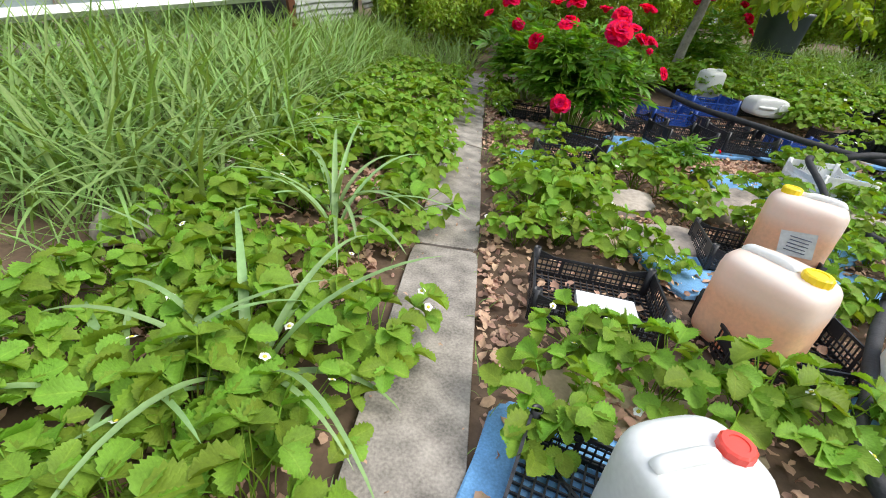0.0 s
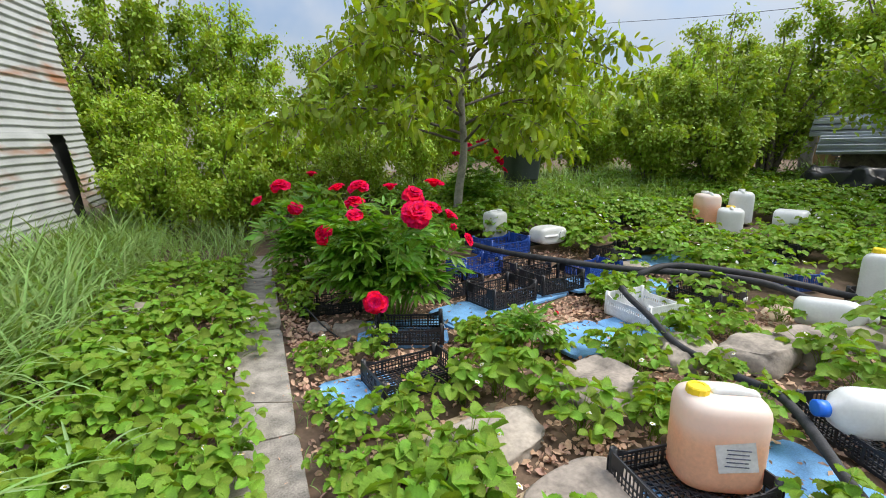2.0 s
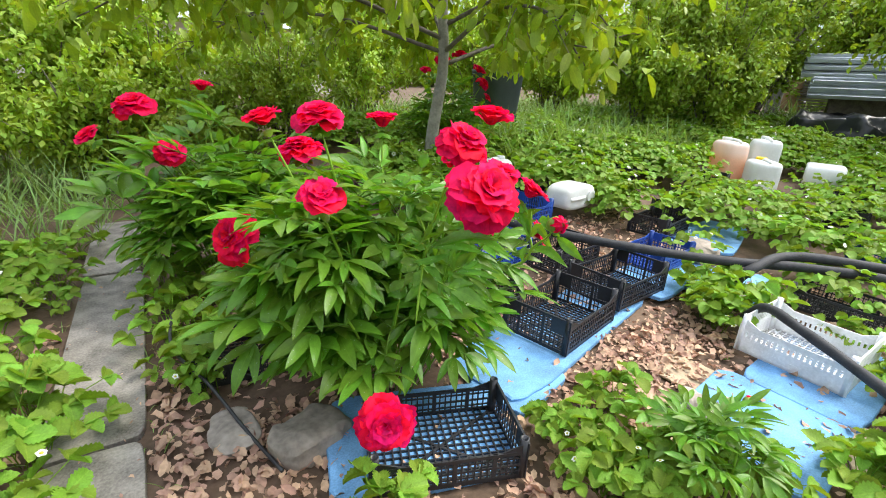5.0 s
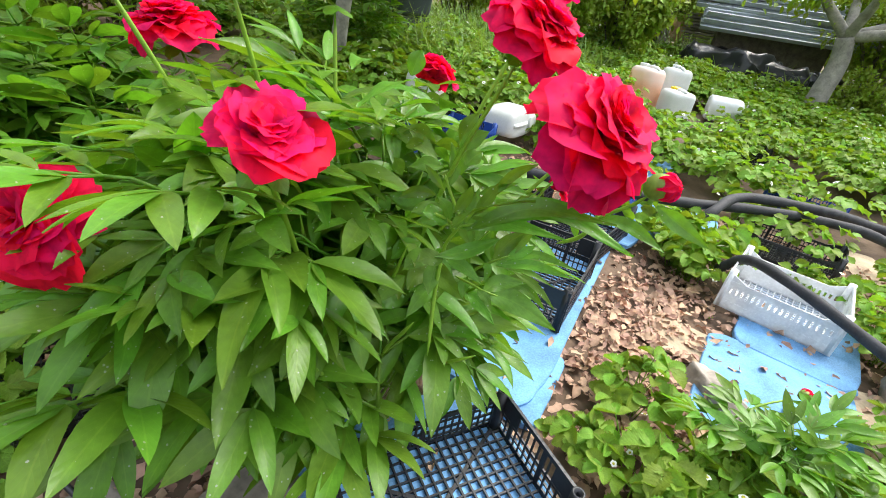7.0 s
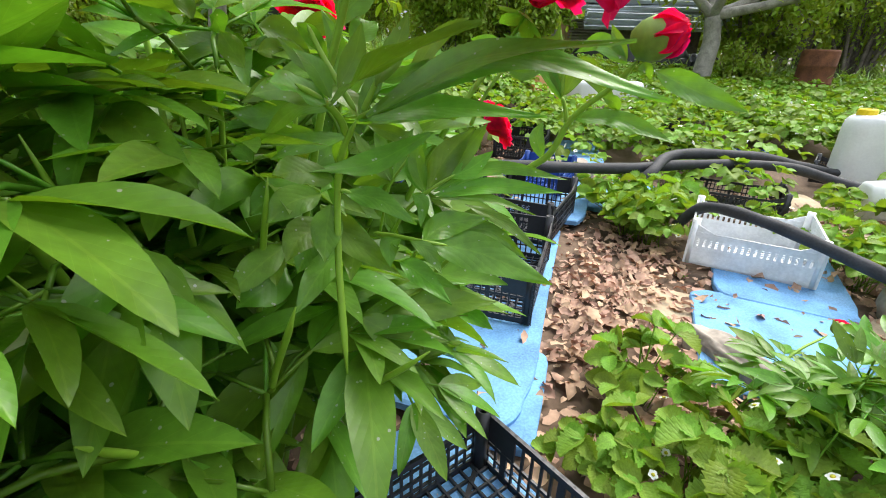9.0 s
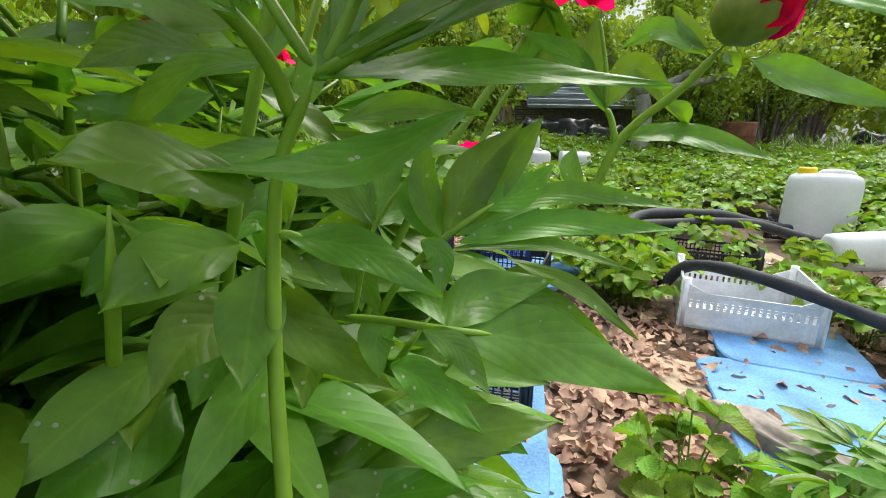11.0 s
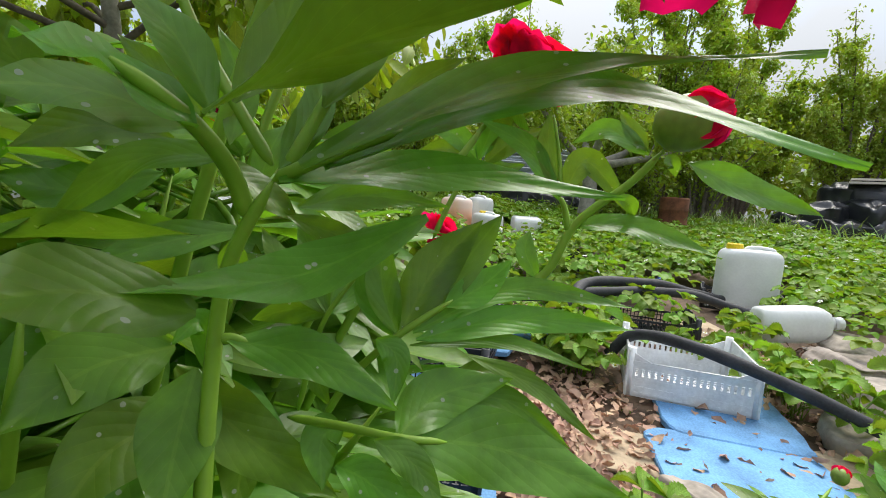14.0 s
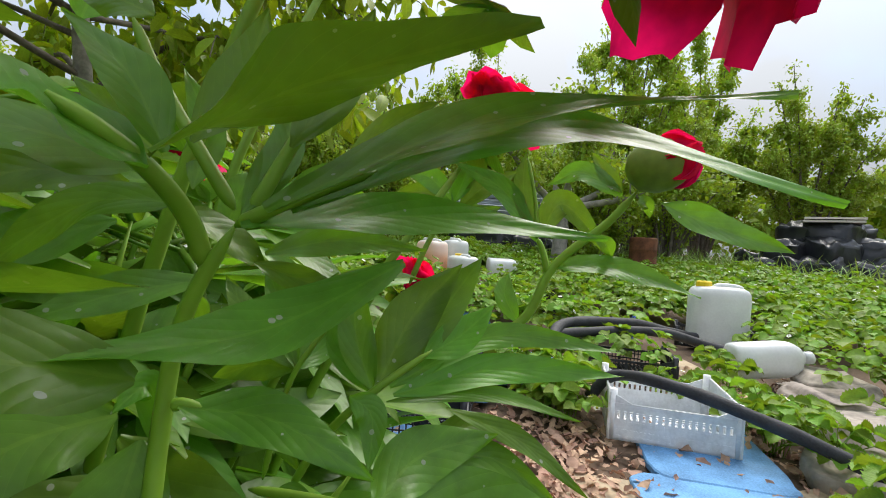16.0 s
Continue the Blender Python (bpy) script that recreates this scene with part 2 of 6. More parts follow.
class Geo:
    """Vertices, faces and leaf coordinates gathered for one mesh."""

    def __init__(self):
        self.v, self.f, self.uv, self.n = [], [], [], 0

    def add(self, verts, faces, uvs=None):
        verts = np.asarray(verts, float).reshape(-1, 3)
        for f in faces:
            self.f.append([i + self.n for i in f])
        self.v.append(verts)
        self.uv.append(np.zeros((len(verts), 2)) + 0.3 if uvs is None else np.asarray(uvs))
        self.n += len(verts)
        return self

    def add_many(self, verts, faces, uvs):
        """verts (n, k, 3); faces (m, 4) within one piece; uvs (k, 2)."""
        cnt, k = verts.shape[:2]
        f = (np.asarray(faces)[None] + (np.arange(cnt) * k)[:, None, None] + self.n).reshape(-1, 4)
        self.f.extend(f.tolist())
        self.v.append(verts.reshape(-1, 3))
        self.uv.append(np.tile(uvs, (cnt, 1)))
        self.n += cnt * k
        return self

    def box(self, c, s, rz=0.0):
        x, y, z = [q / 2 for q in s]
        p = np.array([(a, b, d) for d in (-z, z) for a, b in ((-x, -y), (x, -y), (x, y), (-x, y))])
        co, si = math.cos(rz), math.sin(rz)
        p = np.c_[p[:, 0] * co - p[:, 1] * si, p[:, 0] * si + p[:, 1] * co, p[:, 2]] + np.array(c)
        return self.add(p, [(3, 2, 1, 0), (4, 5, 6, 7), (0, 1, 5, 4), (1, 2, 6, 5), (2, 3, 7, 6), (3, 0, 4, 7)])

    def rings(self, rings, cap=True):
        k = len(rings[0])
        f = [(i * k + j, i * k + (j + 1) % k, (i + 1) * k + (j + 1) % k, (i + 1) * k + j) for i in range(len(rings) - 1) for j in range(k)]
        if cap:
            f += [tuple(range(k))[::-1], tuple((len(rings) - 1) * k + j for j in range(k))]
        return self.add(np.concatenate([np.asarray(r) for r in rings]), f)

    def tube(self, pts, r, k=8):
        pts = np.asarray(pts, float)
        r = np.broadcast_to(r, (len(pts),))
        tan = np.gradient(pts, axis=0)
        tan /= np.linalg.norm(tan, axis=1)[:, None] + 1e-9
        ref = np.array((0, 0, 1.0)) if abs(tan[0][2]) < 0.9 else np.array((1.0, 0, 0))
        out = []
        for p, t, q in zip(pts, tan, r):
            a = np.cross(t, ref)
            a /= np.linalg.norm(a) + 1e-9
            b = np.cross(a, t)
            ref = b
            w = np.arange(k) * 2 * math.pi / k
            out.append(p + q * (np.cos(w)[:, None] * a + np.sin(w)[:, None] * b))
        return self.rings(out)

    def mesh(self, name, smooth=True):
        me = bpy.data.meshes.new(name)
        v = np.concatenate(self.v)
        me.from_pydata(v.tolist(), [], self.f)
        uvs = np.concatenate(self.uv)
        lay = me.uv_layers.new(name="UVMap")
        idx = np.empty(len(me.loops), int)
        me.loops.foreach_get("vertex_index", idx)
        lay.data.foreach_set("uv", uvs[idx].astype(np.float32).ravel())
        if smooth:
            me.shade_smooth()
        return me


def spline(pts, n=8):
    """A smooth line through the points."""
    p = np.asarray(pts, float)
    p = np.concatenate([[2 * p[0] - p[1]], p, [2 * p[-1] - p[-2]]])
    out = []
    for i in range(1, len(p) - 2):
        for t in np.linspace(0, 1, n, endpoint=False):
            a, b, c, d = p[i - 1:i + 3]
            out.append(0.5 * (2 * b + (c - a) * t + (2 * a - 5 * b + 4 * c - d) * t * t + (3 * b - 3 * c + d - a) * t ** 3))
    out.append(p[-2])
    return np.array(out)


PROFILES = {
    "lance": lambda t: np.sin(np.pi * np.clip(t, 0, 1) ** 0.82) ** 0.78 * (1 - 0.06 * t),
    "ovate": lambda t: np.sin(np.pi * np.clip(t * 0.985 + 0.015, 0, 1) ** 0.9) ** 0.6,
    "blade": lambda t: (1 - t) ** 0.55 * np.minimum(1, 0.5 + t * 4),
    "petal": lambda t: np.sin(np.pi * (0.06 + 0.8 * t)) ** 0.7,
}


def leaves(geo, base, way, normal, length, width, kind="lance", n=6, droop=0.3, fold=0.25, wave=0.0, saw=0.0):
    """Many leaves at once: base, way and normal are (n, 3); length, width and droop one each. Leaves bend away from their normal."""
    base, way, normal = [np.atleast_2d(np.asarray(a, float)) for a in (base, way, normal)]
    cnt = len(base)
    way = way / (np.linalg.norm(way, axis=1)[:, None] + 1e-9)
    side = np.cross(way, normal)
    side /= np.linalg.norm(side, axis=1)[:, None] + 1e-9
    nor = np.cross(side, way)
    length, width, droop, fold = [np.broadcast_to(np.asarray(a, float), (cnt,)) for a in (length, width, droop, fold)]
    t = np.linspace(0, 1, n + 1)
    prof = PROFILES[kind](t)
    ang = droop[:, None] * t[None]
    step = length[:, None] / n
    dx, dz = np.cos(ang) * step, -np.sin(ang) * step
    cx = np.concatenate([np.zeros((cnt, 1)), np.cumsum(dx[:, 1:], 1)], 1)
    cz = np.concatenate([np.zeros((cnt, 1)), np.cumsum(dz[:, 1:], 1)], 1)
    mid = base[:, None] + way[:, None] * cx[..., None] + nor[:, None] * cz[..., None]
    lift = nor[:, None] * np.cos(ang)[..., None] + way[:, None] * np.sin(ang)[..., None]
    half = width[:, None] * prof[None] * 0.5
    if saw:
        half = half * (1 + saw * ((np.arange(n + 1) % 2) * 2 - 1))[None]
    wob = wave * width[:, None] * np.sin(t * 9 + rng.uniform(0, 6, (cnt, 1))) if wave else 0 * half
    sd = side[:, None]
    l_, r_ = mid - sd * half[..., None] + lift * (fold[:, None] * half + wob)[..., None], mid + sd * half[..., None] + lift * (fold[:, None] * half - wob)[..., None]
    verts = np.stack([l_, mid, r_], 2).reshape(cnt, (n + 1) * 3, 3)
    faces = []
    for i in range(n):
        a, b = i * 3, i * 3 + 3
        faces += [(a, a + 1, b + 1, b), (a + 1, a + 2, b + 2, b + 1)]
    u = np.stack([np.stack([0.5 - prof * 0.5, t], 1), np.stack([t * 0 + 0.5, t], 1), np.stack([0.5 + prof * 0.5, t], 1)], 1).reshape(-1, 2)
    geo.add_many(verts, faces, u)
    return geo


def ground_z(x, y):
    """Height of the ground: level by the path, rising gently far off."""
    s = np.clip((np.asarray(x, float) - 0.8) / 2.2, 0, 1)
    s = s * s * (3 - 2 * s)
    far = np.clip((np.asarray(y, float) - 10.5), 0, 30)
    return 0.115 * np.clip(np.asarray(y, float) - 5.6, 0, 5) * s + 0.02 * far + 0.05 * np.clip(np.asarray(x, float) - 6.2, 0, 12) - 0.012


def part(name, geo, material, parent=None, label="", smooth=True):
    """One mesh object under a thing or under a part."""
    me = geo if isinstance(geo, bpy.types.Mesh) else geo.mesh(name, smooth)
    if not me.materials:
        me.materials.append(material)
    ob = new(name, me)
    if parent:
        ob.parent = parent
    if label:
        ob["label"] = label
    return ob


def thing(name, label, category, group="", kind="", m=None):
    ob = new(name)
    ob.empty_display_size = 0.1
    if m is not None:
        ob.matrix_world = m
    return tagged(ob, label, category, group, kind)


def unit(v):
    v = np.asarray(v, float)
    return v / (np.linalg.norm(v) + 1e-9)


def sphere_ways(n, up=-0.2):
    z = rng.uniform(up, 1, n)
    a = rng.uniform(0, 2 * math.pi, n)
    r = np.sqrt(1 - z * z)
    return np.stack([r * np.cos(a), r * np.sin(a), z], 1)


def squircle(a, b, p=3.2, k=28):
    w = np.arange(k) * 2 * math.pi / k
    c, s = np.cos(w), np.sin(w)
    return np.stack([a * np.sign(c) * np.abs(c) ** (2 / p), b * np.sign(s) * np.abs(s) ** (2 / p)], 1)

# ---- ground ----
def build_ground():
    xs = np.concatenate([np.linspace(-400, -14, 8), np.linspace(-12, 16, 113), np.linspace(18, 400, 8)])
    ys = np.concatenate([np.linspace(-400, -6, 8), np.linspace(-4, 22, 105), np.linspace(24, 400, 8)])
    gx, gy = np.meshgrid(xs, ys)
    gz = ground_z(gx, gy) + 0.012 * np.sin(gx * 5.1 + gy) * np.sin(gy * 4.3 - gx * 1.7) - 0.02
    nx = len(xs)
    f = [(j * nx + i, j * nx + i + 1, (j + 1) * nx + i + 1, (j + 1) * nx + i) for j in range(len(ys) - 1) for i in range(nx - 1)]
    g = Geo()
    g.add(np.stack([gx, gy, gz], -1).reshape(-1, 3), f)
    tagged(part("ground", g, M_SOIL), "dark garden soil scattered with dry leaves", "ground", kind="structure")


build_ground()


# ---- the shed beside the path ----
SHED_O, SHED_WAY = Vector((-2.95, 8.75, 0)), Vector((0.174, 0.985, 0))


def shed_point(s, z, out=0.0):
    """A point s metres along the wall and z up; out towards the path."""
    p = SHED_O + SHED_WAY * s + Vector((SHED_WAY.y, -SHED_WAY.x, 0)) * out
    return (p.x, p.y, z + 0.066 * s)


def corrugated(s0, s1, z0, z1, lean=0.0, pitch=0.115, cut=None, shear=0.0):
    """A sheet with level ribs between s0 and s1; cut narrows the far end towards the foot."""
    g = Geo()
    zs = np.arange(z0, z1 + 1e-6, pitch / 8)
    ss = np.linspace(s0, s1, 14)
    v = []
    for z in zs:
        ph = (z - z0) / pitch * 2 * math.pi
        o = 0.012 * math.sin(ph) + 0.005 * math.sin(2 * ph)
        for s in ss:
            e = cut(z) if cut else 0
            q = s + e * (s - s0) / (s1 - s0) + shear * (1.85 - z)
            v.append(shed_point(q, z + 0.02 * math.sin(q * 2), o + lean * (z - z0)))
    k = len(ss)
    f = [(j * k + i, j * k + i + 1, (j + 1) * k + i + 1, (j + 1) * k + i) for j in range(len(zs) - 1) for i in range(k - 1)]
    return g.add(v, f)


def build_shed():
    shed = thing("shed", "leaning old shed clad in rusty grey corrugated metal sheets", "shed")
    part("lower_sheet", corrugated(0.0, 1.8, 0.25, 1.85, 0.05, cut=lambda z: 0.38 * (1.85 - z)), M_CORR, shed)
    part("torn_sheet", corrugated(2.3, 2.9, 0.5, 1.85, 0.02, pitch=0.11, shear=0.38), M_CORR, shed, "rusty torn corrugated strip")
    part("upper_sheet", corrugated(-0.35, 2.95, 1.82, 4.6, 0.0, cut=lambda z: -0.25 * (z - 1.82)), M_CORR, shed)
    # closed box behind the sheets, coloured near-black as the shade inside the shed
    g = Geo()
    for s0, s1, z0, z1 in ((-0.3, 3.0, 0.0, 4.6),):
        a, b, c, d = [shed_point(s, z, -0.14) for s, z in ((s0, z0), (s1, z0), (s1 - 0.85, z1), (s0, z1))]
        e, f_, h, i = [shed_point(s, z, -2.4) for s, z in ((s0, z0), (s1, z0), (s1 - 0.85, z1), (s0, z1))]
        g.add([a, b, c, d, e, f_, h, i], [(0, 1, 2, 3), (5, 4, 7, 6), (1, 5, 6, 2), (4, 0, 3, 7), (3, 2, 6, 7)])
    part("interior_shade", g, M_SHADE, shed, smooth=False)
    post = Geo()
    post.tube([shed_point(-0.06, 0.2, 0.06), shed_point(-0.30, 1.2, 0.06), shed_point(-0.5, 2.2, 0.06)], 0.075, 4)
    perforated = part("post", post, M_RUST, shed, "rusty perforated steel post", smooth=False)
    # no openings are cut: near-black blocks paint the shade of the perforations
    for i in range(14):
        z = 0.35 + i * 0.13
        s = -0.06 - 0.24 * (z - 0.2)
        part("hole", Geo().box(shed_point(s, z, 0.118), (0.03, 0.04, 0.04), radians(-10)), M_SHADE, perforated)
    base = Geo()
    p0, p1 = Vector(shed_point(-5.2, 0)), Vector(shed_point(3.0, 0))
    mid = (p0 + p1) / 2
    ang = math.atan2(p1.y - p0.y, p1.x - p0.x)
    base.box((mid.x - 0.05, mid.y, 0.05), ((p1 - p0).length, 0.22, 0.6), ang)
    part("foundation", base, M_CONCRETE, shed, smooth=False)
    for i in range(4):
        s0, s1 = -0.62 - 1.15 * i, -0.62 - 1.15 * i - 1.1
        pane = Geo().add([shed_point(s0, 0.95, -0.02), shed_point(s1, 0.95, -0.02), shed_point(s1 + 0.1, 2.6, -0.06), shed_point(s0 + 0.1, 2.6, -0.06)], [(0, 1, 2, 3)])
        part("pane", pane, M_GLASS, shed, "dusty grey glazing film")
    for i in range(5):
        s = -0.6 - 1.15 * i
        part("glazing_bar", Geo().tube([shed_point(s, 0.9, 0.01), shed_point(s + 0.1, 2.6, -0.03)], 0.03, 4), M_BARKG, shed, smooth=False)
    sill = Geo()
    sill.tube([shed_point(-5.2, 0.9, 0.04), shed_point(-0.35, 0.9, 0.05)], 0.06, 4)
    part("sill", sill, M_WHITE, shed, "weathered white sill", smooth=False)


build_shed()


# ---- plants: strawberry ----
def strawberry_mesh(seed, big=1.0, count=17, flowers=True):
    """Foliage of one strawberry plant: stalks with three toothed leaflets each; and its blossoms."""
    global rng
    keep, rng = rng, np.random.default_rng(seed)
    g, st, fl, ce = Geo(), Geo(), Geo(), Geo()
    for i in range(count):
        a = i * 2.4 + rng.uniform(-0.3, 0.3)
        reach = big * (0.05 + 0.20 * math.sqrt((i + 0.5) / count)) * rng.uniform(0.8, 1.2)
        h = big * rng.uniform(0.15, 0.29) * (1.1 - 0.5 * (i / count))
        out = np.array((math.cos(a), math.sin(a), 0))
        top = out * reach + np.array((0, 0, h))
        st.tube(spline([(0, 0, 0), out * reach * 0.35 + np.array((0, 0, h * 0.62)), top], 3), 0.0022 * big, 4)
        for da, ln in ((0, 1.0), (1.15, 0.88), (-1.15, 0.88)):
            w = np.array((math.cos(a + da), math.sin(a + da), rng.uniform(-0.25, 0.25)))
            nor = np.array((out[0] * 0.35, out[1] * 0.35, 1)) + rng.normal(0, 0.22, 3)
            s = big * rng.uniform(0.066, 0.09) * ln
            leaves(g, top, w, nor, s, s * 0.82, "ovate", 5, rng.uniform(0.1, 0.7), rng.uniform(0.15, 0.5), 0.03, 0.07)
    if flowers:
        for i in range(rng.integers(1, 4)):
            a, r = rng.uniform(0, 6.28), big * rng.uniform(0.06, 0.2)
            h = big * rng.uniform(0.16, 0.30)
            p = np.array((r * math.cos(a), r * math.sin(a), h))
            st.tube(spline([(0, 0, 0), p * (0.5, 0.5, 0.7), p], 3), 0.0015 * big, 4)
            nor = unit(np.array((math.cos(a) * 0.5, math.sin(a) * 0.5, 0.8)) + rng.normal(0, 0.25, 3))
            u = unit(np.cross(nor, (0.3, 0.9, 0.1)))
            v = np.cross(nor, u)
            ang = np.arange(5) * 2 * math.pi / 5
            ways = np.cos(ang)[:, None] * u + np.sin(ang)[:, None] * v
            leaves(fl, p + ways * 0.004, ways + nor * 0.15, np.tile(nor, (5, 1)), 0.0135 * big, 0.0145 * big, "ovate", 3, 0.2, 0.2)
            ce.rings([p + nor * (0.001 + 0.005 * big * q) + big * s * 0.0075 * (np.cos(np.arange(6) * 1.047)[:, None] * u + np.sin(np.arange(6) * 1.047)[:, None] * v) for q, s in ((0, 1), (0.7, 0.75), (1, 0.3))])
    rng = keep
    return g, st, fl, ce


def trefoil(seed):
    """One strawberry leaf: a stalk that rises along +x and three toothed leaflets."""
    r = np.random.default_rng(seed)
    g = Geo()
    reach, h = r.uniform(0.03, 0.21), 0
    h = r.uniform(0.16, 0.27) * (1.12 - 1.9 * reach)
    top = np.array((reach, 0, h))
    g.tube(spline([(0, 0, 0), (reach * 0.35, 0, h * 0.62), top], 3), 0.0022, 4)
    for da, ln in ((0, 1.0), (1.2, 0.9), (-1.2, 0.9)):
        w = np.array((math.cos(da), math.sin(da), r.uniform(-0.2, 0.3)))
        nor = np.array((0.3, 0, 1)) + r.normal(0, 0.36, 3)
        s = r.uniform(0.07, 0.1) * ln
        leaves(g, top, w, nor, s, s * 0.74, "ovate", 14, r.uniform(0.0, 0.9), r.uniform(0.3, 0.95), 0.04, 0.12)
    return g.mesh("leaf")


def blossom_mesh():
    g, c = Geo(), Geo()
    ang = np.arange(5) * 2 * math.pi / 5
    ways = np.stack([np.cos(ang), np.sin(ang), ang * 0 + 0.15], 1)
    leaves(g, ways * 0.003, ways, np.tile((0, 0, 1.0), (5, 1)), 0.0135, 0.0145, "ovate", 3, 0.2, 0.2)
    c.rings([np.c_[squircle(0.0062 * q, 0.0062 * q, 2, 8), np.full(8, z)] for z, q in ((0.001, 1), (0.004, 0.75), (0.005, 0.3))])
    return g.mesh("blossom"), c.mesh("flower_centre")


TREFOILS = [trefoil(500 + k) for k in range(22)]
BLOSSOM, HEART = blossom_mesh()


def strawberry(x, y, size=1.0, i=0, rz=0.0, count=23):
    r = np.random.default_rng(i)
    root = thing("strawberry_plant", "leafy green strawberry plant with small white blossoms", "strawberry plant", "strawberry plants in the bed", m=pose(x, y, float(ground_z(x, y)) - 0.02, r.uniform(-5, 5), r.uniform(-5, 5), rz) @ Matrix.Scale(size, 4))
    for k in range(count):
        ob = part("leaf", TREFOILS[r.integers(0, 22)], M_STRAW, root)
        ob.matrix_local = pose(0.02 * r.normal(), 0.02 * r.normal(), 0, r.uniform(-9, 9), r.uniform(-9, 9), k * 137.5 + r.uniform(-20, 20)) @ Matrix.Scale(r.uniform(0.8, 1.12), 4)
    for k in range(int(r.integers(0, 4))):
        a, q = r.uniform(0, 6.28), r.uniform(0.08, 0.22)
        ob = part("blossom", BLOSSOM, M_PETALW, root)
        ob.matrix_local = pose(q * math.cos(a), q * math.sin(a), r.uniform(0.13, 0.25), r.uniform(-35, 35), r.uniform(-35, 35), 0)
        part("flower_centre", HEART, M_CENTRE, ob)
    return root


# ---- things: crates, cans, hoses ----
def crate_parts(parent, L, W, H, material, t=0.006):
    """An open-work plastic crate: lattice floor, slatted sides, corner posts and rim."""
    g = Geo()
    n = int(L / 0.032)
    for i in range(n + 1):
        g.box((-L / 2 + L * i / n, 0, 0.008), (0.006, W, 0.010))
    n = int(W / 0.032)
    for i in range(n + 1):
        g.box((0, -W / 2 + W * i / n, 0.0065), (L, 0.006, 0.010))
    for s in (1, -1):
        g.box((0, 0, 0.005), (math.hypot(L, W) * 0.98, 0.012, 0.011), s * math.atan2(W, L))
    part("floor_grid", g, material, parent, smooth=False)
    solid = material is M_WHITE
    for sx in (1, -1):
        for name, ln, off, rz in (("long_side", L, sx * W / 2, 0), ("short_side", W, sx * L / 2, 90)):
            g = Geo()
            drop = 0.0 if rz else 0.22
            hh = H * (1 - drop)
            for z, b in ((0.012, 0.022), (hh * 0.5, 0.009), (hh - 0.008, 0.016)):
                g.box((0, 0, z), (ln, t * (1.6 if z > hh * 0.8 else 1), b))
            g.box((0, 0, hh * 0.28), (ln, t, 0.006))
            if rz:
                g.box((-ln * 0.36, 0, hh * 0.76), (ln * 0.24, t, hh * 0.42))
                g.box((ln * 0.36, 0, hh * 0.76), (ln * 0.24, t, hh * 0.42))
            else:
                g.box((0, 0, hh * 0.76), (ln, t, 0.006))
                for s in (-1, 1):
                    g.add([(s * (ln / 2), -t / 2, H), (s * (ln / 2), -t / 2, hh - 0.02), (s * ln * 0.30, -t / 2, hh - 0.016), (s * ln * 0.32, -t / 2, hh), (s * (ln / 2), t / 2, H), (s * (ln / 2), t / 2, hh - 0.02), (s * ln * 0.30, t / 2, hh - 0.016), (s * ln * 0.32, t / 2, hh)],
                          [(0, 1, 2, 3), (7, 6, 5, 4), (0, 3, 7, 4), (1, 5, 6, 2)])
            if solid:
                g.box((0, 0, hh * 0.29), (ln, t * 0.7, hh * 0.58))
                g.box((0, 0, hh * 0.86), (ln, t * 0.7, hh * 0.14))
            m = int(ln / 0.026)
            for i in range(m + 1):
                wide = 0.018 if i % 6 == 0 else 0.015 if solid else 0.006
                g.box((-ln / 2 + ln * i / m, 0, hh * 0.5), (wide, t * 0.9, hh))
            ob = part(name, g, material, parent, smooth=False)
            ob.matrix_local = pose(0 if not rz else off, off if not rz else 0, 0, 0, 0, rz)
    for sx in (1, -1):
        for sy in (1, -1):
            g = Geo()
            w = np.arange(10) * 0.6283
            rr = lambda r, z: np.stack([sx * (L / 2 - 0.012) + r * np.cos(w), sy * (W / 2 - 0.012) + r * np.sin(w), w * 0 + z], 1)
            g.rings([rr(0.019, 0), rr(0.019, H + 0.012), rr(0.013, H + 0.012), rr(0.012, H - 0.03)])
            part("corner_post", g, material, parent)


CRATES = {}


def crate(m, colour="black", L=0.6, W=0.4, H=0.17, label=""):
    key = (colour, L, W, H)
    material = {"black": M_BLACK, "blue": M_BLUE, "white": M_WHITE}[colour]
    if key not in CRATES:
        ob = thing("crate", label or "empty %s plastic vegetable crate on the bed" % colour, "crate", "crates in the garden bed", m=m)
        crate_parts(ob, L, W, H, material)
        CRATES[key] = ob
    else:
        ob = copy_thing(CRATES[key], m)
        if label:
            ob["label"] = label
    return ob


def at(x, y, rz=0.0, dz=0.0, rx=0.0, ry=0.0):
    return pose(x, y, float(ground_z(x, y)) + dz, rx, ry, rz)


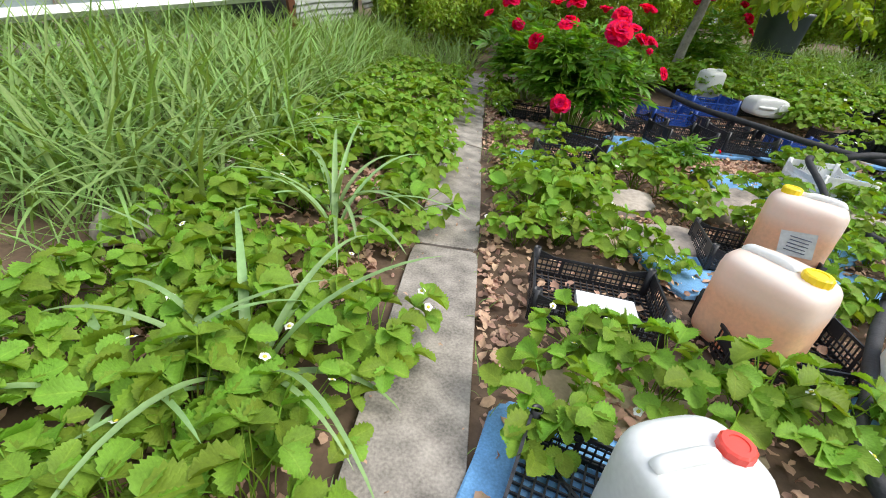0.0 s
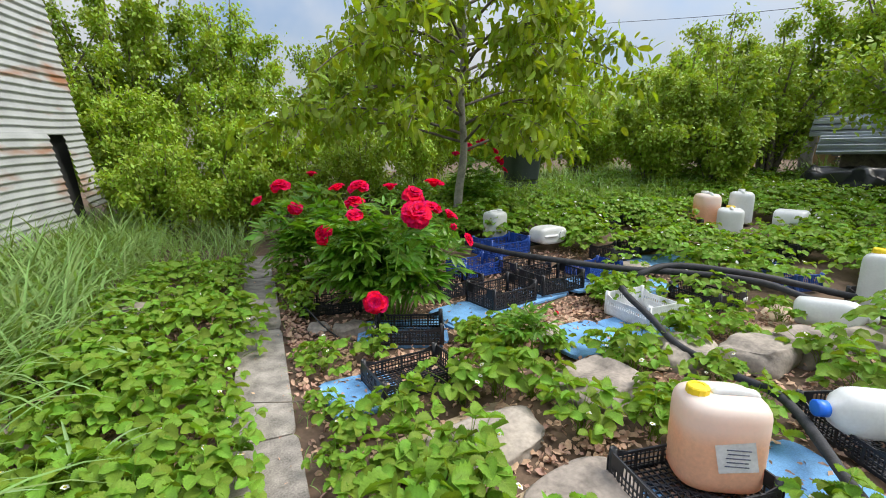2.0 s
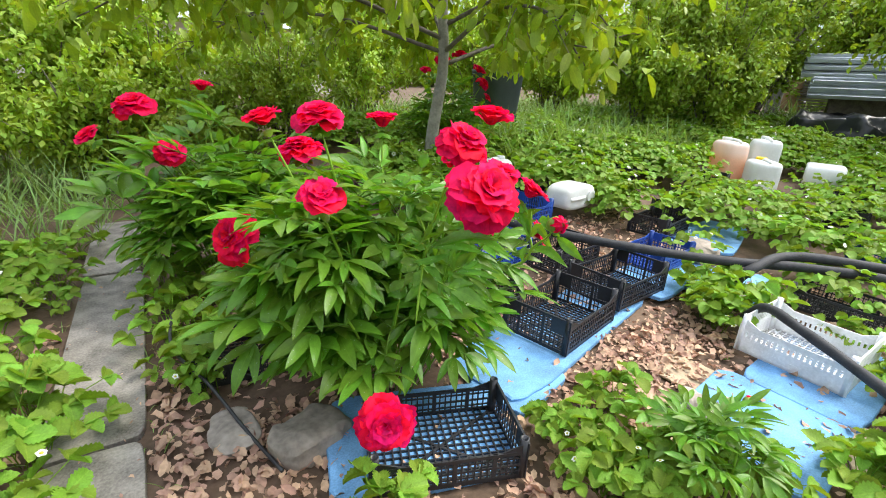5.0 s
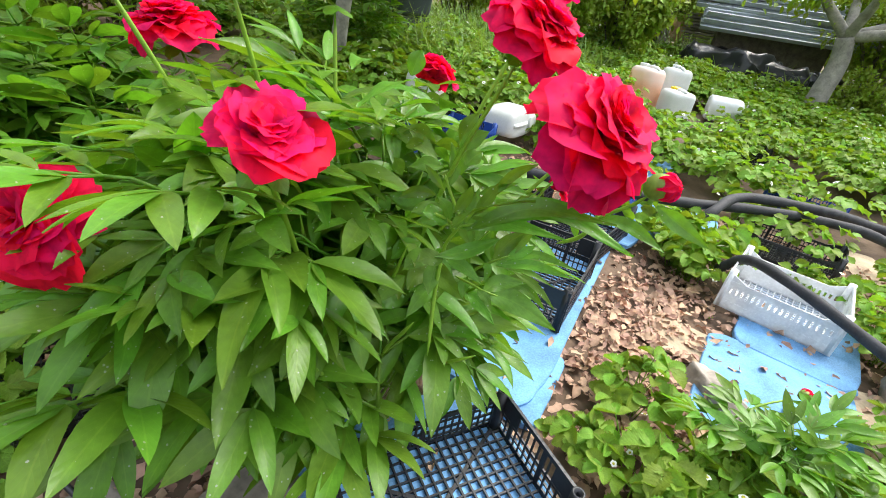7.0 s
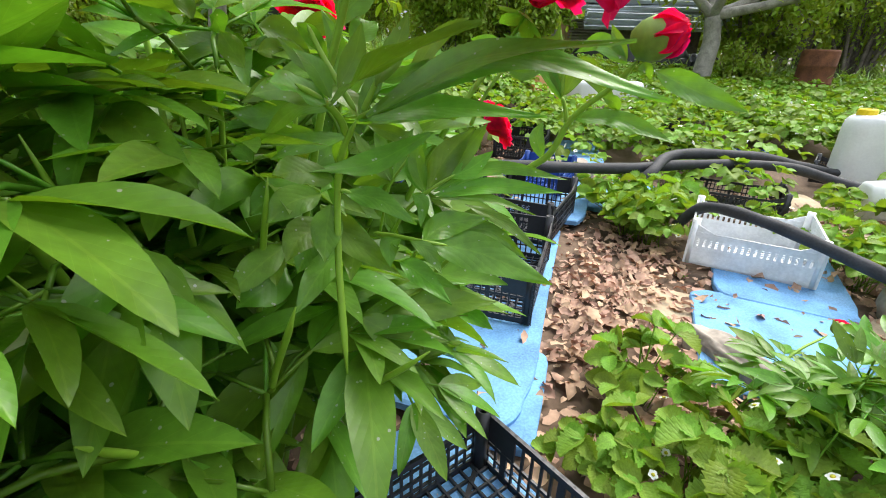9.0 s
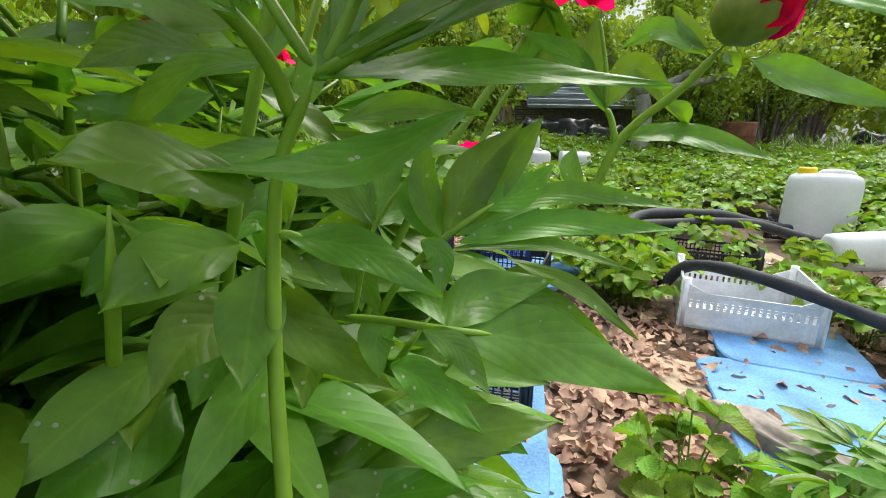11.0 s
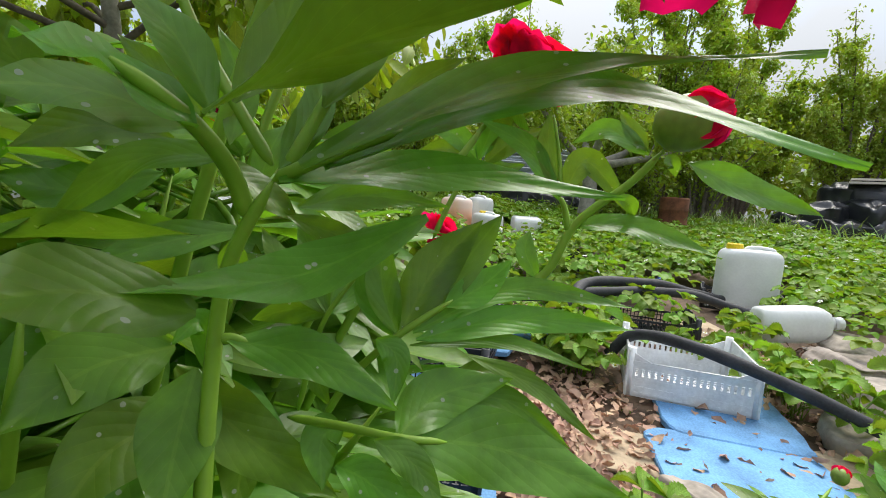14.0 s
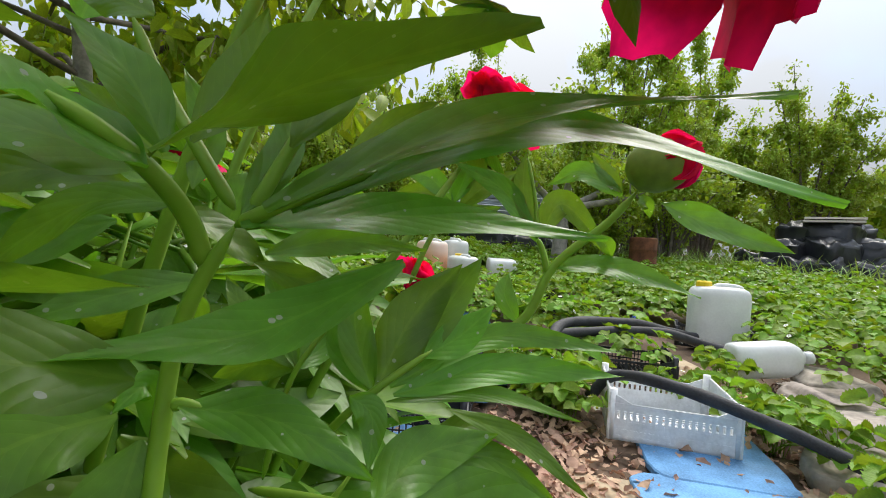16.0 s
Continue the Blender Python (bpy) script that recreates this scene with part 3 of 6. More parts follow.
def jerrycan(m, body, cap, label, w=0.30, d=0.25, h=0.42, sticker=None, rib=True, face=-1):
    """A square-shouldered plastic canister with a moulded handle, a screw cap and a label."""
    can = thing("canister", label, "canister", "plastic canisters in the bed", m=m)
    g = Geo()
    rows = [(0.0, 0.80), (0.012, 0.93), (0.04, 0.985), (0.10, 1.0)]
    for i in range(1, 9):
        z = 0.10 + 0.62 * i / 9
        rows.append((z, 1.0 - (0.008 if rib and i % 3 == 0 else 0)))
    rows += [(0.78, 0.995), (0.85, 0.97), (0.90, 0.90), (0.935, 0.76), (0.945, 0.5), (0.945, 0.1)]
    g.rings([np.c_[squircle(w / 2 * s, d / 2 * s), np.full(28, z * h)] for z, s in rows])
    part("body", g, body, can)
    g = Geo()
    g.tube(spline([(-w * 0.38, 0, h * 0.90), (-w * 0.33, 0, h * 0.945), (-w * 0.1, 0, h * 0.962), (w * 0.04, 0, h * 0.95), (w * 0.09, 0, h * 0.92)], 6), d * 0.075, 10)
    part("handle", g, M_JUG, can)
    g = Geo()
    cx, r = w * 0.27, w * 0.125
    k = 24
    ww = np.arange(k) * 2 * math.pi / k
    ridge = 1 + 0.05 * (np.arange(k) % 2)
    ring = lambda q, z, e=1.0: np.stack([cx + r * q * np.cos(ww) * (ridge if e else 1), r * q * np.sin(ww) * (ridge if e else 1), ww * 0 + z * h], 1)
    g.rings([ring(1, 0.93), ring(1, 1.0), ring(0.9, 1.015, 0), ring(0.6, 1.017, 0), ring(0.58, 1.008, 0)])
    part("cap", g, cap, can, smooth=False)
    g = Geo()
    g.rings([np.c_[squircle(r * 1.25, r * 1.25, 2.2) + (cx, 0), np.full(28, z * h)] for z in (0.86, 0.91)])
    part("neck", g, body, can)
    if sticker:
        lab = Geo()
        y = face * (d / 2 + 0.002)
        lab.add([(-w * 0.3, y, h * 0.3), (w * 0.12, y, h * 0.25), (w * 0.2, y, h * 0.56), (-w * 0.22, y, h * 0.62)], [(0, 1, 2, 3)])
        sheet = part("sticker", lab, sticker, can, "torn paper label" if sticker is M_LABEL else "teal label", smooth=False)
        ink = Geo()
        for i in range(5):
            z = h * (0.34 + 0.045 * i)
            ink.box((-w * 0.06, y + face * 0.0015, z), (w * (0.26 - 0.03 * (i % 2)), 0.001, h * 0.012))
        part("print", ink, M_INK, sheet)
    return can


def hose(points, r, label, name="hose"):
    g = Geo()
    p = spline(points, 10)
    g.tube(p, r * (1 + 0.05 * np.sin(np.arange(len(p)) * 0.9)), 12)
    tagged(part(name, g, M_HOSE), label, "hose")


def rock(x, y, sx, sy, sz, rz, seed, material=None, name="stone", label="flat grey-brown field stone lying on the soil", dz=0.0):
    bm = bmesh.new()
    bmesh.ops.create_icosphere(bm, subdivisions=4, radius=1)
    for v in bm.verts:
        c = v.co.copy()
        q = Vector((math.copysign(abs(c.x) ** 0.6, c.x), math.copysign(abs(c.y) ** 0.6, c.y), math.copysign(abs(c.z) ** 0.45, c.z)))
        d = 1 + 0.22 * noise.noise(c * 1.3 + Vector((seed, 0, 0))) + 0.07 * noise.noise(c * 5 + Vector((seed, 3, 0)))
        v.co = Vector((q.x * sx * d, q.y * sy * d, q.z * sz * (1 + 0.5 * noise.noise(c * 2 + Vector((0, seed, 0))))))
    me = bpy.data.meshes.new(name)
    bm.to_mesh(me)
    bm.free()
    me.shade_smooth()
    me.materials.append(material or M_STONE)
    ob = new(name, me)
    ob.matrix_world = at(x, y, rz, sz * 0.3 + dz, rng.uniform(-5, 5), rng.uniform(-5, 5))
    return tagged(ob, label, "stone", "stones in the bed")


def sheet(x, y, L, W, rz, material, name, label, category, h=0.03, seed=0, dz=0.0):
    """A thin board with an uneven, broken outline."""
    r = np.random.default_rng(seed)
    k = 36
    o = squircle(L / 2, W / 2, 8, k) * (1 + r.normal(0, 0.012, (k, 1)))
    g = Geo()
    g.rings([np.c_[o * 0.985, np.zeros(k)], np.c_[o, np.full(k, 0.006)], np.c_[o, np.full(k, h - 0.006)], np.c_[o * 0.985, np.full(k, h)]])
    ob = part(name, g, material, smooth=False)
    ob.matrix_world = at(x, y, rz, -0.012 + dz, r.uniform(-1.2, 1.2), r.uniform(-1.2, 1.2))
    return tagged(ob, label, category)

# ---- garden bed ----
BLUE_SHEETS = [(2.92, 4.60, 0.75, 0.62, 8), (3.75, 4.62, 1.0, 0.55, 4), (2.75, 5.72, 1.75, 0.52, 15), (4.2, 5.95, 1.2, 0.5, 12), (0.9, 4.42, 0.5, 0.5, 5), (2.12, 5.42, 0.45, 0.35, 15),
               (1.75, 2.75, 0.6, 0.55, 20), (2.75, 2.75, 0.5, 0.55, -10), (0.95, 1.1, 1.0, 0.55, -18), (4.6, 5.55, 0.9, 0.5, 10), (5.6, 6.3, 1.3, 0.6, 20), (2.9, 3.3, 0.6, 0.35, 30), (2.3, 1.6, 0.6, 0.5, 10), (1.48, 5.34, 0.8, 0.58, -18)]
for i, (x, y, L, W, rz) in enumerate(BLUE_SHEETS):
    sheet(x, y, L, W, rz, M_FOAM, "foam_sheet", "worn pale blue foam insulation sheet with dirt", "foam sheet", 0.035, i)
for i, (x, y, L, W, rz) in enumerate([(1.35, 3.75, 0.9, 0.35, 12), (1.55, 3.05, 0.7, 0.4, 15), (3.2, 4.15, 0.5, 0.4, 30), (4.4, 4.0, 0.7, 0.3, 10), (1.1, 1.55, 0.8, 0.25, -8), (5.2, 4.35, 0.8, 0.3, 20), (3.05, 4.9, 0.3, 0.6, 8)]):
    sheet(x, y, L, W, rz, M_CARD, "board", "damp weathered cardboard sheet on soil", "board", 0.012, 40 + i)
for i, (x, y, sx, sy, sz, rz) in enumerate([(2.42, 3.82, 0.33, 0.26, 0.10, 10), (1.35, 3.58, 0.42, 0.2, 0.06, 8), (3.45, 3.98, 0.28, 0.22, 0.09, 40), (2.64, 4.70, 0.29, 0.075, 0.06, 48), (3.95, 3.75, 0.36, 0.24, 0.11, 15), (4.5, 3.7, 0.4, 0.22, 0.09, 5),
                                            (1.65, 3.05, 0.30, 0.2, 0.04, 12), (1.05, 5.55, 0.16, 0.12, 0.07, 20), (0.78, 5.75, 0.1, 0.13, 0.03, 5), (4.95, 6.1, 0.35, 0.2, 0.06, 20), (5.0, 3.5, 0.3, 0.2, 0.1, 0),
                                            (-1.1, 3.2, 0.25, 0.16, 0.06, 70), (-1.15, 4.6, 0.3, 0.2, 0.05, 70), (-1.0, 5.6, 0.25, 0.16, 0.05, 70), (-1.3, 2.3, 0.2, 0.15, 0.06, 70), (-0.85, 2.2, 0.09, 0.07, 0.07, 0), (-0.95, 6.8, 0.3, 0.2, 0.06, 70)]):
    rock(x, y, sx, sy, sz, rz, i * 3.7)

# crates along the bed
crate(at(0.86, 1.05, -18, 0.03), "black", H=0.15, label="black plastic crate lying on blue foam beside the path")
crate(at(1.02, 2.18, -6, 0.01), "black", 0.6, 0.42, 0.15, "black plastic crate with a white tray inside")
crate(at(1.82, 2.02, -3, 0.01), "black", H=0.15, label="black plastic crate holding an amber canister")
crate(at(2.12, 2.88, -8, 0.03), "black", H=0.15, label="black plastic crate holding a labelled canister")
crate(at(3.35, 2.75, 70, 0.02), "black", H=0.17, label="black plastic crate holding a white bottle")
crate(at(1.26, 4.42, 8, 0.02), "black", H=0.15, label="black plastic crate on blue foam among strawberries")
crate(at(1.50, 5.22, -20, 0.02), "black", H=0.17, label="empty black crate under the drooping red peony")
crate(at(0.98, 6.30, -6, 0.0), "black", H=0.14, label="black plastic crate beside the concrete path")
crate(at(2.72, 5.72, 14, 0.03), "black", 0.62, 0.44, 0.22, "tall black crate with a stone inside")
crate(at(3.48, 5.88, 6, 0.03), "black", 0.62, 0.44, 0.22, "black plastic crate beside the blue crate")
crate(at(4.30, 6.10, 8, 0.03), "blue", H=0.16)
white = crate(at(3.78, 4.75, 92, 0.022, 0, 0), "white", 0.54, 0.5, 0.22, "white plastic crate under a black foam hose")
crate(at(4.75, 4.85, 92, 0.02), "black", 0.6, 0.4, 0.18, "black crate with a paper tag beneath hoses")
crate(at(6.25, 4.95, 80, 0.02), "blue", H=0.2)
crate(at(3.55, 7.20, 10, 0.03), "blue", 0.7, 0.45, 0.24, "blue plastic crate with a white paper tag")
crate(at(2.85, 6.65, 12, 0.0), "blue", H=0.2)
crate(at(2.35, 6.2, 12, 0.0), "black", H=0.2)
crate(at(3.45, 6.45, 10, 0.0), "black", H=0.2)
crate(at(6.34, 3.92, 82, 0.0), "black", 0.66, 0.45, 0.18, "black crate holding a white canister")
for i in range(4):
    crate(at(5.1 + 0.75 * i, 6.6 + 0.25 * i, 12, 0.0), "black", H=0.2)
for i in range(4):
    crate(at(4.4 + 0.8 * i, 7.6 + 0.2 * i, 8, 0.0), "black", H=0.2)
for i in range(3):
    crate(at(7.0 + 0.75 * i, 5.6 + 0.2 * i, 15, 0.0), "black", H=0.2)

tag = Geo()
tag.box((0, 0, 0), (0.09, 0.003, 0.055))
for x, y, z in ((3.42, 6.965, 0.32), (4.95, 4.55, 0.1)):
    t_ = part("paper_tag", tag, M_LABEL)
    t_.matrix_world = pose(x, y, z, 0, 0, 10)
    tagged(t_, "small white paper tag on a crate", "tag")
tray = Geo()
tray.box((0, 0, 0.02), (0.28, 0.2, 0.035))
tagged(part("tray", tray, M_LABEL, smooth=False), "flat white foam tray lying in the crate", "tray").matrix_world = at(1.08, 2.12, -6, 0.02)

# canisters
jerrycan(at(0.965, 1.074, 20, 0.045), M_JUG, M_REDCAP, "white canister with a red screw cap in a crate", 0.34, 0.28, 0.36)
jerrycan(at(1.68, 2.04, -55, 0.03), M_JUG_OR, M_YELLOW, "amber-filled canister with a yellow screw cap", 0.42, 0.34, 0.44)
jerrycan(at(2.32, 2.92, 150, 0.05), M_JUG_OR, M_YELLOW, "amber canister with a torn paper label and yellow cap", 0.40, 0.32, 0.46, M_LABEL, face=1)
jerrycan(at(2.22, 1.74, 150, 0.03), M_JUG, M_BLUECAP, "white canister with a teal label and blue cap", 0.36, 0.30, 0.42, M_TEAL, face=1)
jerrycan(at(6.20, 3.92, 100, 0.02), M_JUG, M_YELLOW, "white canister with yellow cap standing in a crate", 0.52, 0.34, 0.62)
jerrycan(at(3.75, 7.75, 20, 0.1), M_JUG, M_JUG, "white canister with its top cut open", 0.36, 0.3, 0.42)
jerrycan(at(4.35, 7.35, 10, 0.22) @ pose(0, 0, 0.0, 90, 0, 0), M_JUG, M_JUG, "white canister lying on its side over a crate", 0.55, 0.26, 0.3)
jerrycan(at(8.1, 7.5, 60, 0.0), M_JUG_OR, M_JUG, "amber cut-open canister among strawberry plants", 0.5, 0.4, 0.6)
jerrycan(at(8.75, 7.3, 40, 0.0), M_JUG, M_JUG, "white cut-open canister among strawberry plants", 0.45, 0.4, 0.62)
jerrycan(at(8.0, 6.95, 40, 0.0), M_JUG, M_YELLOW, "white canister with a yellow cap among strawberries", 0.55, 0.4, 0.45)
jerrycan(at(8.9, 6.75, 20, 0.0) @ pose(0, 0, 0.2, 90, 0, 0), M_JUG, M_JUG, "white canister lying flat among strawberries", 0.5, 0.35, 0.5)


def bottle(m, label, cap):
    """A long round-shouldered bottle lying down."""
    b = thing("bottle", label, "bottle", m=m)
    g = Geo()
    g.rings([np.c_[squircle(0.13 * s, 0.11 * s, 2.8, 20), np.full(20, z)] for z, s in ((0, 0.8), (0.02, 0.97), (0.1, 1), (0.36, 1), (0.42, 0.93), (0.47, 0.7), (0.5, 0.35), (0.53, 0.25))])
    part("body", g, M_JUG, b)
    g = Geo()
    g.rings([np.c_[squircle(0.045 * s, 0.045 * s, 2, 16), np.full(16, z)] for z, s in ((0.52, 1), (0.575, 1), (0.58, 0.8))])
    part("cap", g, cap, b)
    return b


bottle(pose(3.55, 2.62, 0.20, 0, -86, -28), "milky white bottle with blue cap lying in a crate", M_BLUECAP)
bottle(pose(5.03, 4.12, 0.13, 0, -84, 106), "milky white bottle lying on the ground", M_JUG)

# foam-covered hoses
hose([(2.9, 7.5, 0.42), (3.28, 6.80, 0.33), (3.67, 6.09, 0.32), (4.27, 5.56, 0.27), (4.78, 5.12, 0.27), (5.17, 4.55, 0.26), (5.5, 4.0, 0.12), (6.2, 3.3, 0.08), (7.4, 2.7, 0.12)], 0.037, "thick black foam-covered hose lying over crates")
hose([(4.25, 5.42, 0.10), (4.35, 5.35, 0.26), (4.75, 5.25, 0.33), (5.25, 4.75, 0.30), (5.7, 4.45, 0.2), (6.2, 4.0, 0.10), (7.2, 3.2, 0.1)], 0.037, "black foam-covered hose looped over a crate")
hose([(3.75, 5.10, 0.12), (3.70, 4.98, 0.26), (3.50, 4.72, 0.29), (3.42, 4.35, 0.20), (3.35, 4.0, 0.10), (3.27, 3.50, 0.10), (3.17, 3.10, 0.14), (2.62, 2.49, 0.16), (2.19, 2.02, 0.16), (1.92, 1.67, 0.14), (1.68, 1.30, 0.12), (1.78, 0.40, 0.06)], 0.028, "black foam-covered hose resting on the white crate")
cable = Geo()
cable.tube(spline([(0.62, 6.62, 0.2), (0.60, 6.3, 0.16), (0.72, 6.0, 0.10), (0.82, 5.7, 0.03), (0.9, 5.4, 0.03)], 8), 0.008, 6)
tagged(part("cable", cable, M_BLACK), "thin black cable hanging over a crate edge", "cable")
twig = Geo()
twig.tube(spline([(0.14, 4.55, 0.03), (0.28, 4.47, 0.045), (0.5, 4.42, 0.03), (0.62, 4.38, 0.05)], 5), 0.004, 5)
tagged(part("twig", twig, M_BARK), "thin dry twig lying across the path", "twig")


# ---- peonies ----
def compound_leaf(seed, size=1.0):
    """A peony leaf: stalk and nine lance-shaped leaflets in three sets, along +x with its face up."""
    r = np.random.default_rng(seed)
    g, s = Geo(), Geo()
    hub = np.array((0.09, 0, 0.012)) * size
    g.tube([(0, 0, 0), hub * 0.6 + (0, 0, 0.008), hub], 0.0035 * size, 5)
    for a in (0, 0.95, -0.95):
        w = np.array((math.cos(a), math.sin(a), r.uniform(-0.1, 0.15)))
        node = hub + w * 0.065 * size * (1.2 if a == 0 else 0.9)
        g.tube([hub, node], 0.0026 * size, 5)
        for b, ln in ((0, 1.0), (0.55, 0.8), (-0.55, 0.8)):
            if a and abs(a + b) > 1.4 and r.random() < 0.35:
                continue
            q = np.array((math.cos(a + b), math.sin(a + b), r.uniform(-0.25, 0.15)))
            L = size * r.uniform(0.14, 0.19) * ln
            leaves(g, node, q, (0.1 * r.normal(), 0.2 * r.normal(), 1), L, L * r.uniform(0.22, 0.32), "lance", 8, r.uniform(0.05, 0.7), r.uniform(0.2, 0.6), 0.03)
    return g.mesh("leaf")


PEONY_LEAVES = [compound_leaf(i) for i in range(10)]


def bloom_mesh(seed, r=0.10, opened=1.0, count=70):
    """A double bloom: ruffled petals in rings round the heart."""
    q = np.random.default_rng(seed)
    g = Geo()
    for i in range(count):
        t = (i + 0.5) / count
        a = i * 2.399 + q.uniform(-0.2, 0.2)
        el = (1.35 - 1.55 * t * opened) + q.uniform(-0.15, 0.15)
        w = np.array((math.cos(a) * math.cos(el), math.sin(a) * math.cos(el), math.sin(el)))
        nor = np.array((-math.cos(a) * math.sin(el), -math.sin(a) * math.sin(el), math.cos(el)))
        ln = r * (0.5 + 0.62 * t) * q.uniform(0.85, 1.12)
        p0 = w * 0.12 * r + np.array((0, 0, -0.25 * r * t))
        petal(g, p0, w, nor, ln, ln * q.uniform(0.85, 1.35), q)
    return g.mesh("bloom")


def petal(g, base, way, nor, L, W, q):
    """A cupped petal with a frilled outer edge."""
    side = np.cross(way, nor)
    n, k = 6, 8
    v, uv = [], []
    ph = q.uniform(0, 6)
    for i in range(n + 1):
        t = i / n
        cup = -0.75 * (t - 0.45) ** 2 * L + 0.15 * L
        for j in range(k + 1):
            s = j / k * 2 - 1
            w = W * 0.5 * math.sin(math.pi * (0.10 + 0.62 * t)) ** 0.8
            notch = 1 - 0.11 * abs(math.sin(s * 7 + ph)) * (t > 0.8)
            frill = 0.055 * L * math.sin(s * 5 + ph) * t * t
            v.append(base + way * (L * t * notch * (1 - 0.12 * s * s * t)) + side * (s * w) + nor * (cup + 0.3 * w * s * s + frill))
            uv.append((0.3, 0.3))
    f = [(i * (k + 1) + j, i * (k + 1) + j + 1, (i + 1) * (k + 1) + j + 1, (i + 1) * (k + 1) + j) for i in range(n) for j in range(k)]
    g.add(v, f, uv)


BLOOMS = [bloom_mesh(1, 0.105, 0.95, 50), bloom_mesh(2, 0.098, 0.62, 34), bloom_mesh(3, 0.104, 1.05, 54), bloom_mesh(4, 0.095, 0.5, 30)]


def turn_to(way, spin=0.0):
    return Vector(way).to_track_quat("Z", "Y").to_matrix().to_4x4() @ pose(0, 0, 0, 0, 0, spin)


def add_bloom(bush, p, way, i, s=1.0):
    ob = part("flower", BLOOMS[i % 4], M_PETAL, bush)
    ob.matrix_world = Matrix.Translation(p) @ turn_to(way, i * 77) @ Matrix.Scale(s, 4)
    g = Geo()
    for a in range(5):
        w = (math.cos(a * 1.257), math.sin(a * 1.257), -0.15)
        leaves(g, (0, 0, -0.045), w, (0, 0, -1), 0.075, 0.045, "ovate", 4, -0.4, 0.2)
    c = part("calyx", g, M_PEONY, ob)
    c.matrix_local = Matrix.Identity(4)


def add_bud(bush, p, way, s=1.0):
    g = Geo()
    w = np.arange(16) * 2 * math.pi / 16
    g.rings([np.stack([0.034 * q * np.cos(w), 0.034 * q * np.sin(w), w * 0 + z], 1) for q, z in ((0.25, -0.036), (0.7, -0.028), (0.97, -0.01), (1, 0.006), (0.9, 0.02), (0.6, 0.034), (0.15, 0.04))])
    ob = part("bud", g, M_SEPAL, bush)
    ob.matrix_world = Matrix.Translation(p) @ turn_to(way) @ Matrix.Scale(s, 4)
    g = Geo()
    q = np.random.default_rng(5)
    for a in range(7):
        u = np.array((math.cos(a * 0.9), math.sin(a * 0.9), 0.0))
        petal(g, u * 0.024 + np.array((0, 0, 0.0)), unit(-u * 0.25 + np.array((0, 0, 1))), u, 0.055, 0.04, q)
    c = part("petal_tip", g, M_PETAL, ob)


def stem(bush, pts, r=0.008, material=None):
    g = Geo()
    p = spline(pts, 5)
    t = np.linspace(0, 1, len(p))
    g.tube(p, r * (1 - 0.3 * t) * np.clip(np.minimum(t, 1 - t) * 9 + 0.22, 0, 1), 8)
    ob = part("stem", g, material or M_STEM, bush)
    ob.matrix_parent_inverse = bush.matrix_world.inverted()
    return ob


def peony(cx, cy, radius, height, nstems, blooms, label, seed, clear=None, leaf_scale=1.0, per=6, bare=()):
    """A bush: stems that spread from the crown, compound leaves along them and blooms on top."""
    r = np.random.default_rng(seed)
    z0 = float(ground_z(cx, cy))
    bush = thing("peony_bush", label, "peony", "peony bushes", m=pose(cx, cy, z0))
    bpy.context.view_layer.update()
    inv = bush.matrix_world.inverted()
    for i, (x, y, z, wx, wy, wz, s) in enumerate(blooms):
        add_bloom(bush, (x, y, z), (wx, wy, wz), i, s)
        if i in bare:
            continue
        b = np.array((cx + (x - cx) * 0.2, cy + (y - cy) * 0.2, z0))
        e = np.array((x, y, z)) - unit((wx, wy, wz)) * 0.04
        stem(bush, [b, b * 0.45 + e * 0.55 + np.array((0, 0, 0.12 * (z - z0))), e], 0.007)
    for i in range(nstems):
        a = i * 2.4 + r.uniform(-0.25, 0.25)
        f = math.sqrt((i + 0.5) / nstems)
        top = np.array((cx + radius * 0.78 * f * math.cos(a), cy + radius * 0.78 * f * math.sin(a), z0 + height * (1 - 0.42 * f * f) * r.uniform(0.9, 1.05)))
        b = np.array((cx + 0.18 * f * math.cos(a), cy + 0.18 * f * math.sin(a), z0))
        line = spline([b, b * 0.5 + top * 0.5 + np.array((0, 0, 0.1)), top], 5)
        if clear is None or min(np.linalg.norm(line - np.array(c[:3]), axis=1).min() - c[3] for c in clear) > -0.12:
            stem(bush, [b, b * 0.5 + top * 0.5 + np.array((0, 0, 0.1)), top], 0.006)
        for k in range(per):
            t = 0.36 + 0.64 * (k + r.uniform(0, 0.6)) / per
            p = line[min(len(line) - 1, int(t * len(line)))]
            az = a + (k * 2.2 - 3) * 0.55 + r.uniform(-0.5, 0.5) if f > 0.3 else r.uniform(0, 6.28)
            pitch_ = r.uniform(-0.15, 0.55) + (0.35 if k == per - 1 else 0)
            s = leaf_scale * r.uniform(0.85, 1.2)
            end = p + s * 0.22 * np.array((math.cos(az), math.sin(az), math.sin(pitch_)))
            if clear is not None and min(min(np.linalg.norm(p + (end - p) * q - np.array(c[:3])) for q in (0, 0.5, 1, 1.5)) - c[3] for c in clear) < 0:
                continue
            ob = part("leaf", PEONY_LEAVES[r.integers(0, 10)], M_PEONY, bush)
            ob.matrix_world = pose(*p) @ pose(0, 0, 0, 0, 0, math.degrees(az)) @ pose(0, 0, 0, r.uniform(-25, 25), -math.degrees(pitch_), 0) @ Matrix.Scale(s, 4)
    return bush


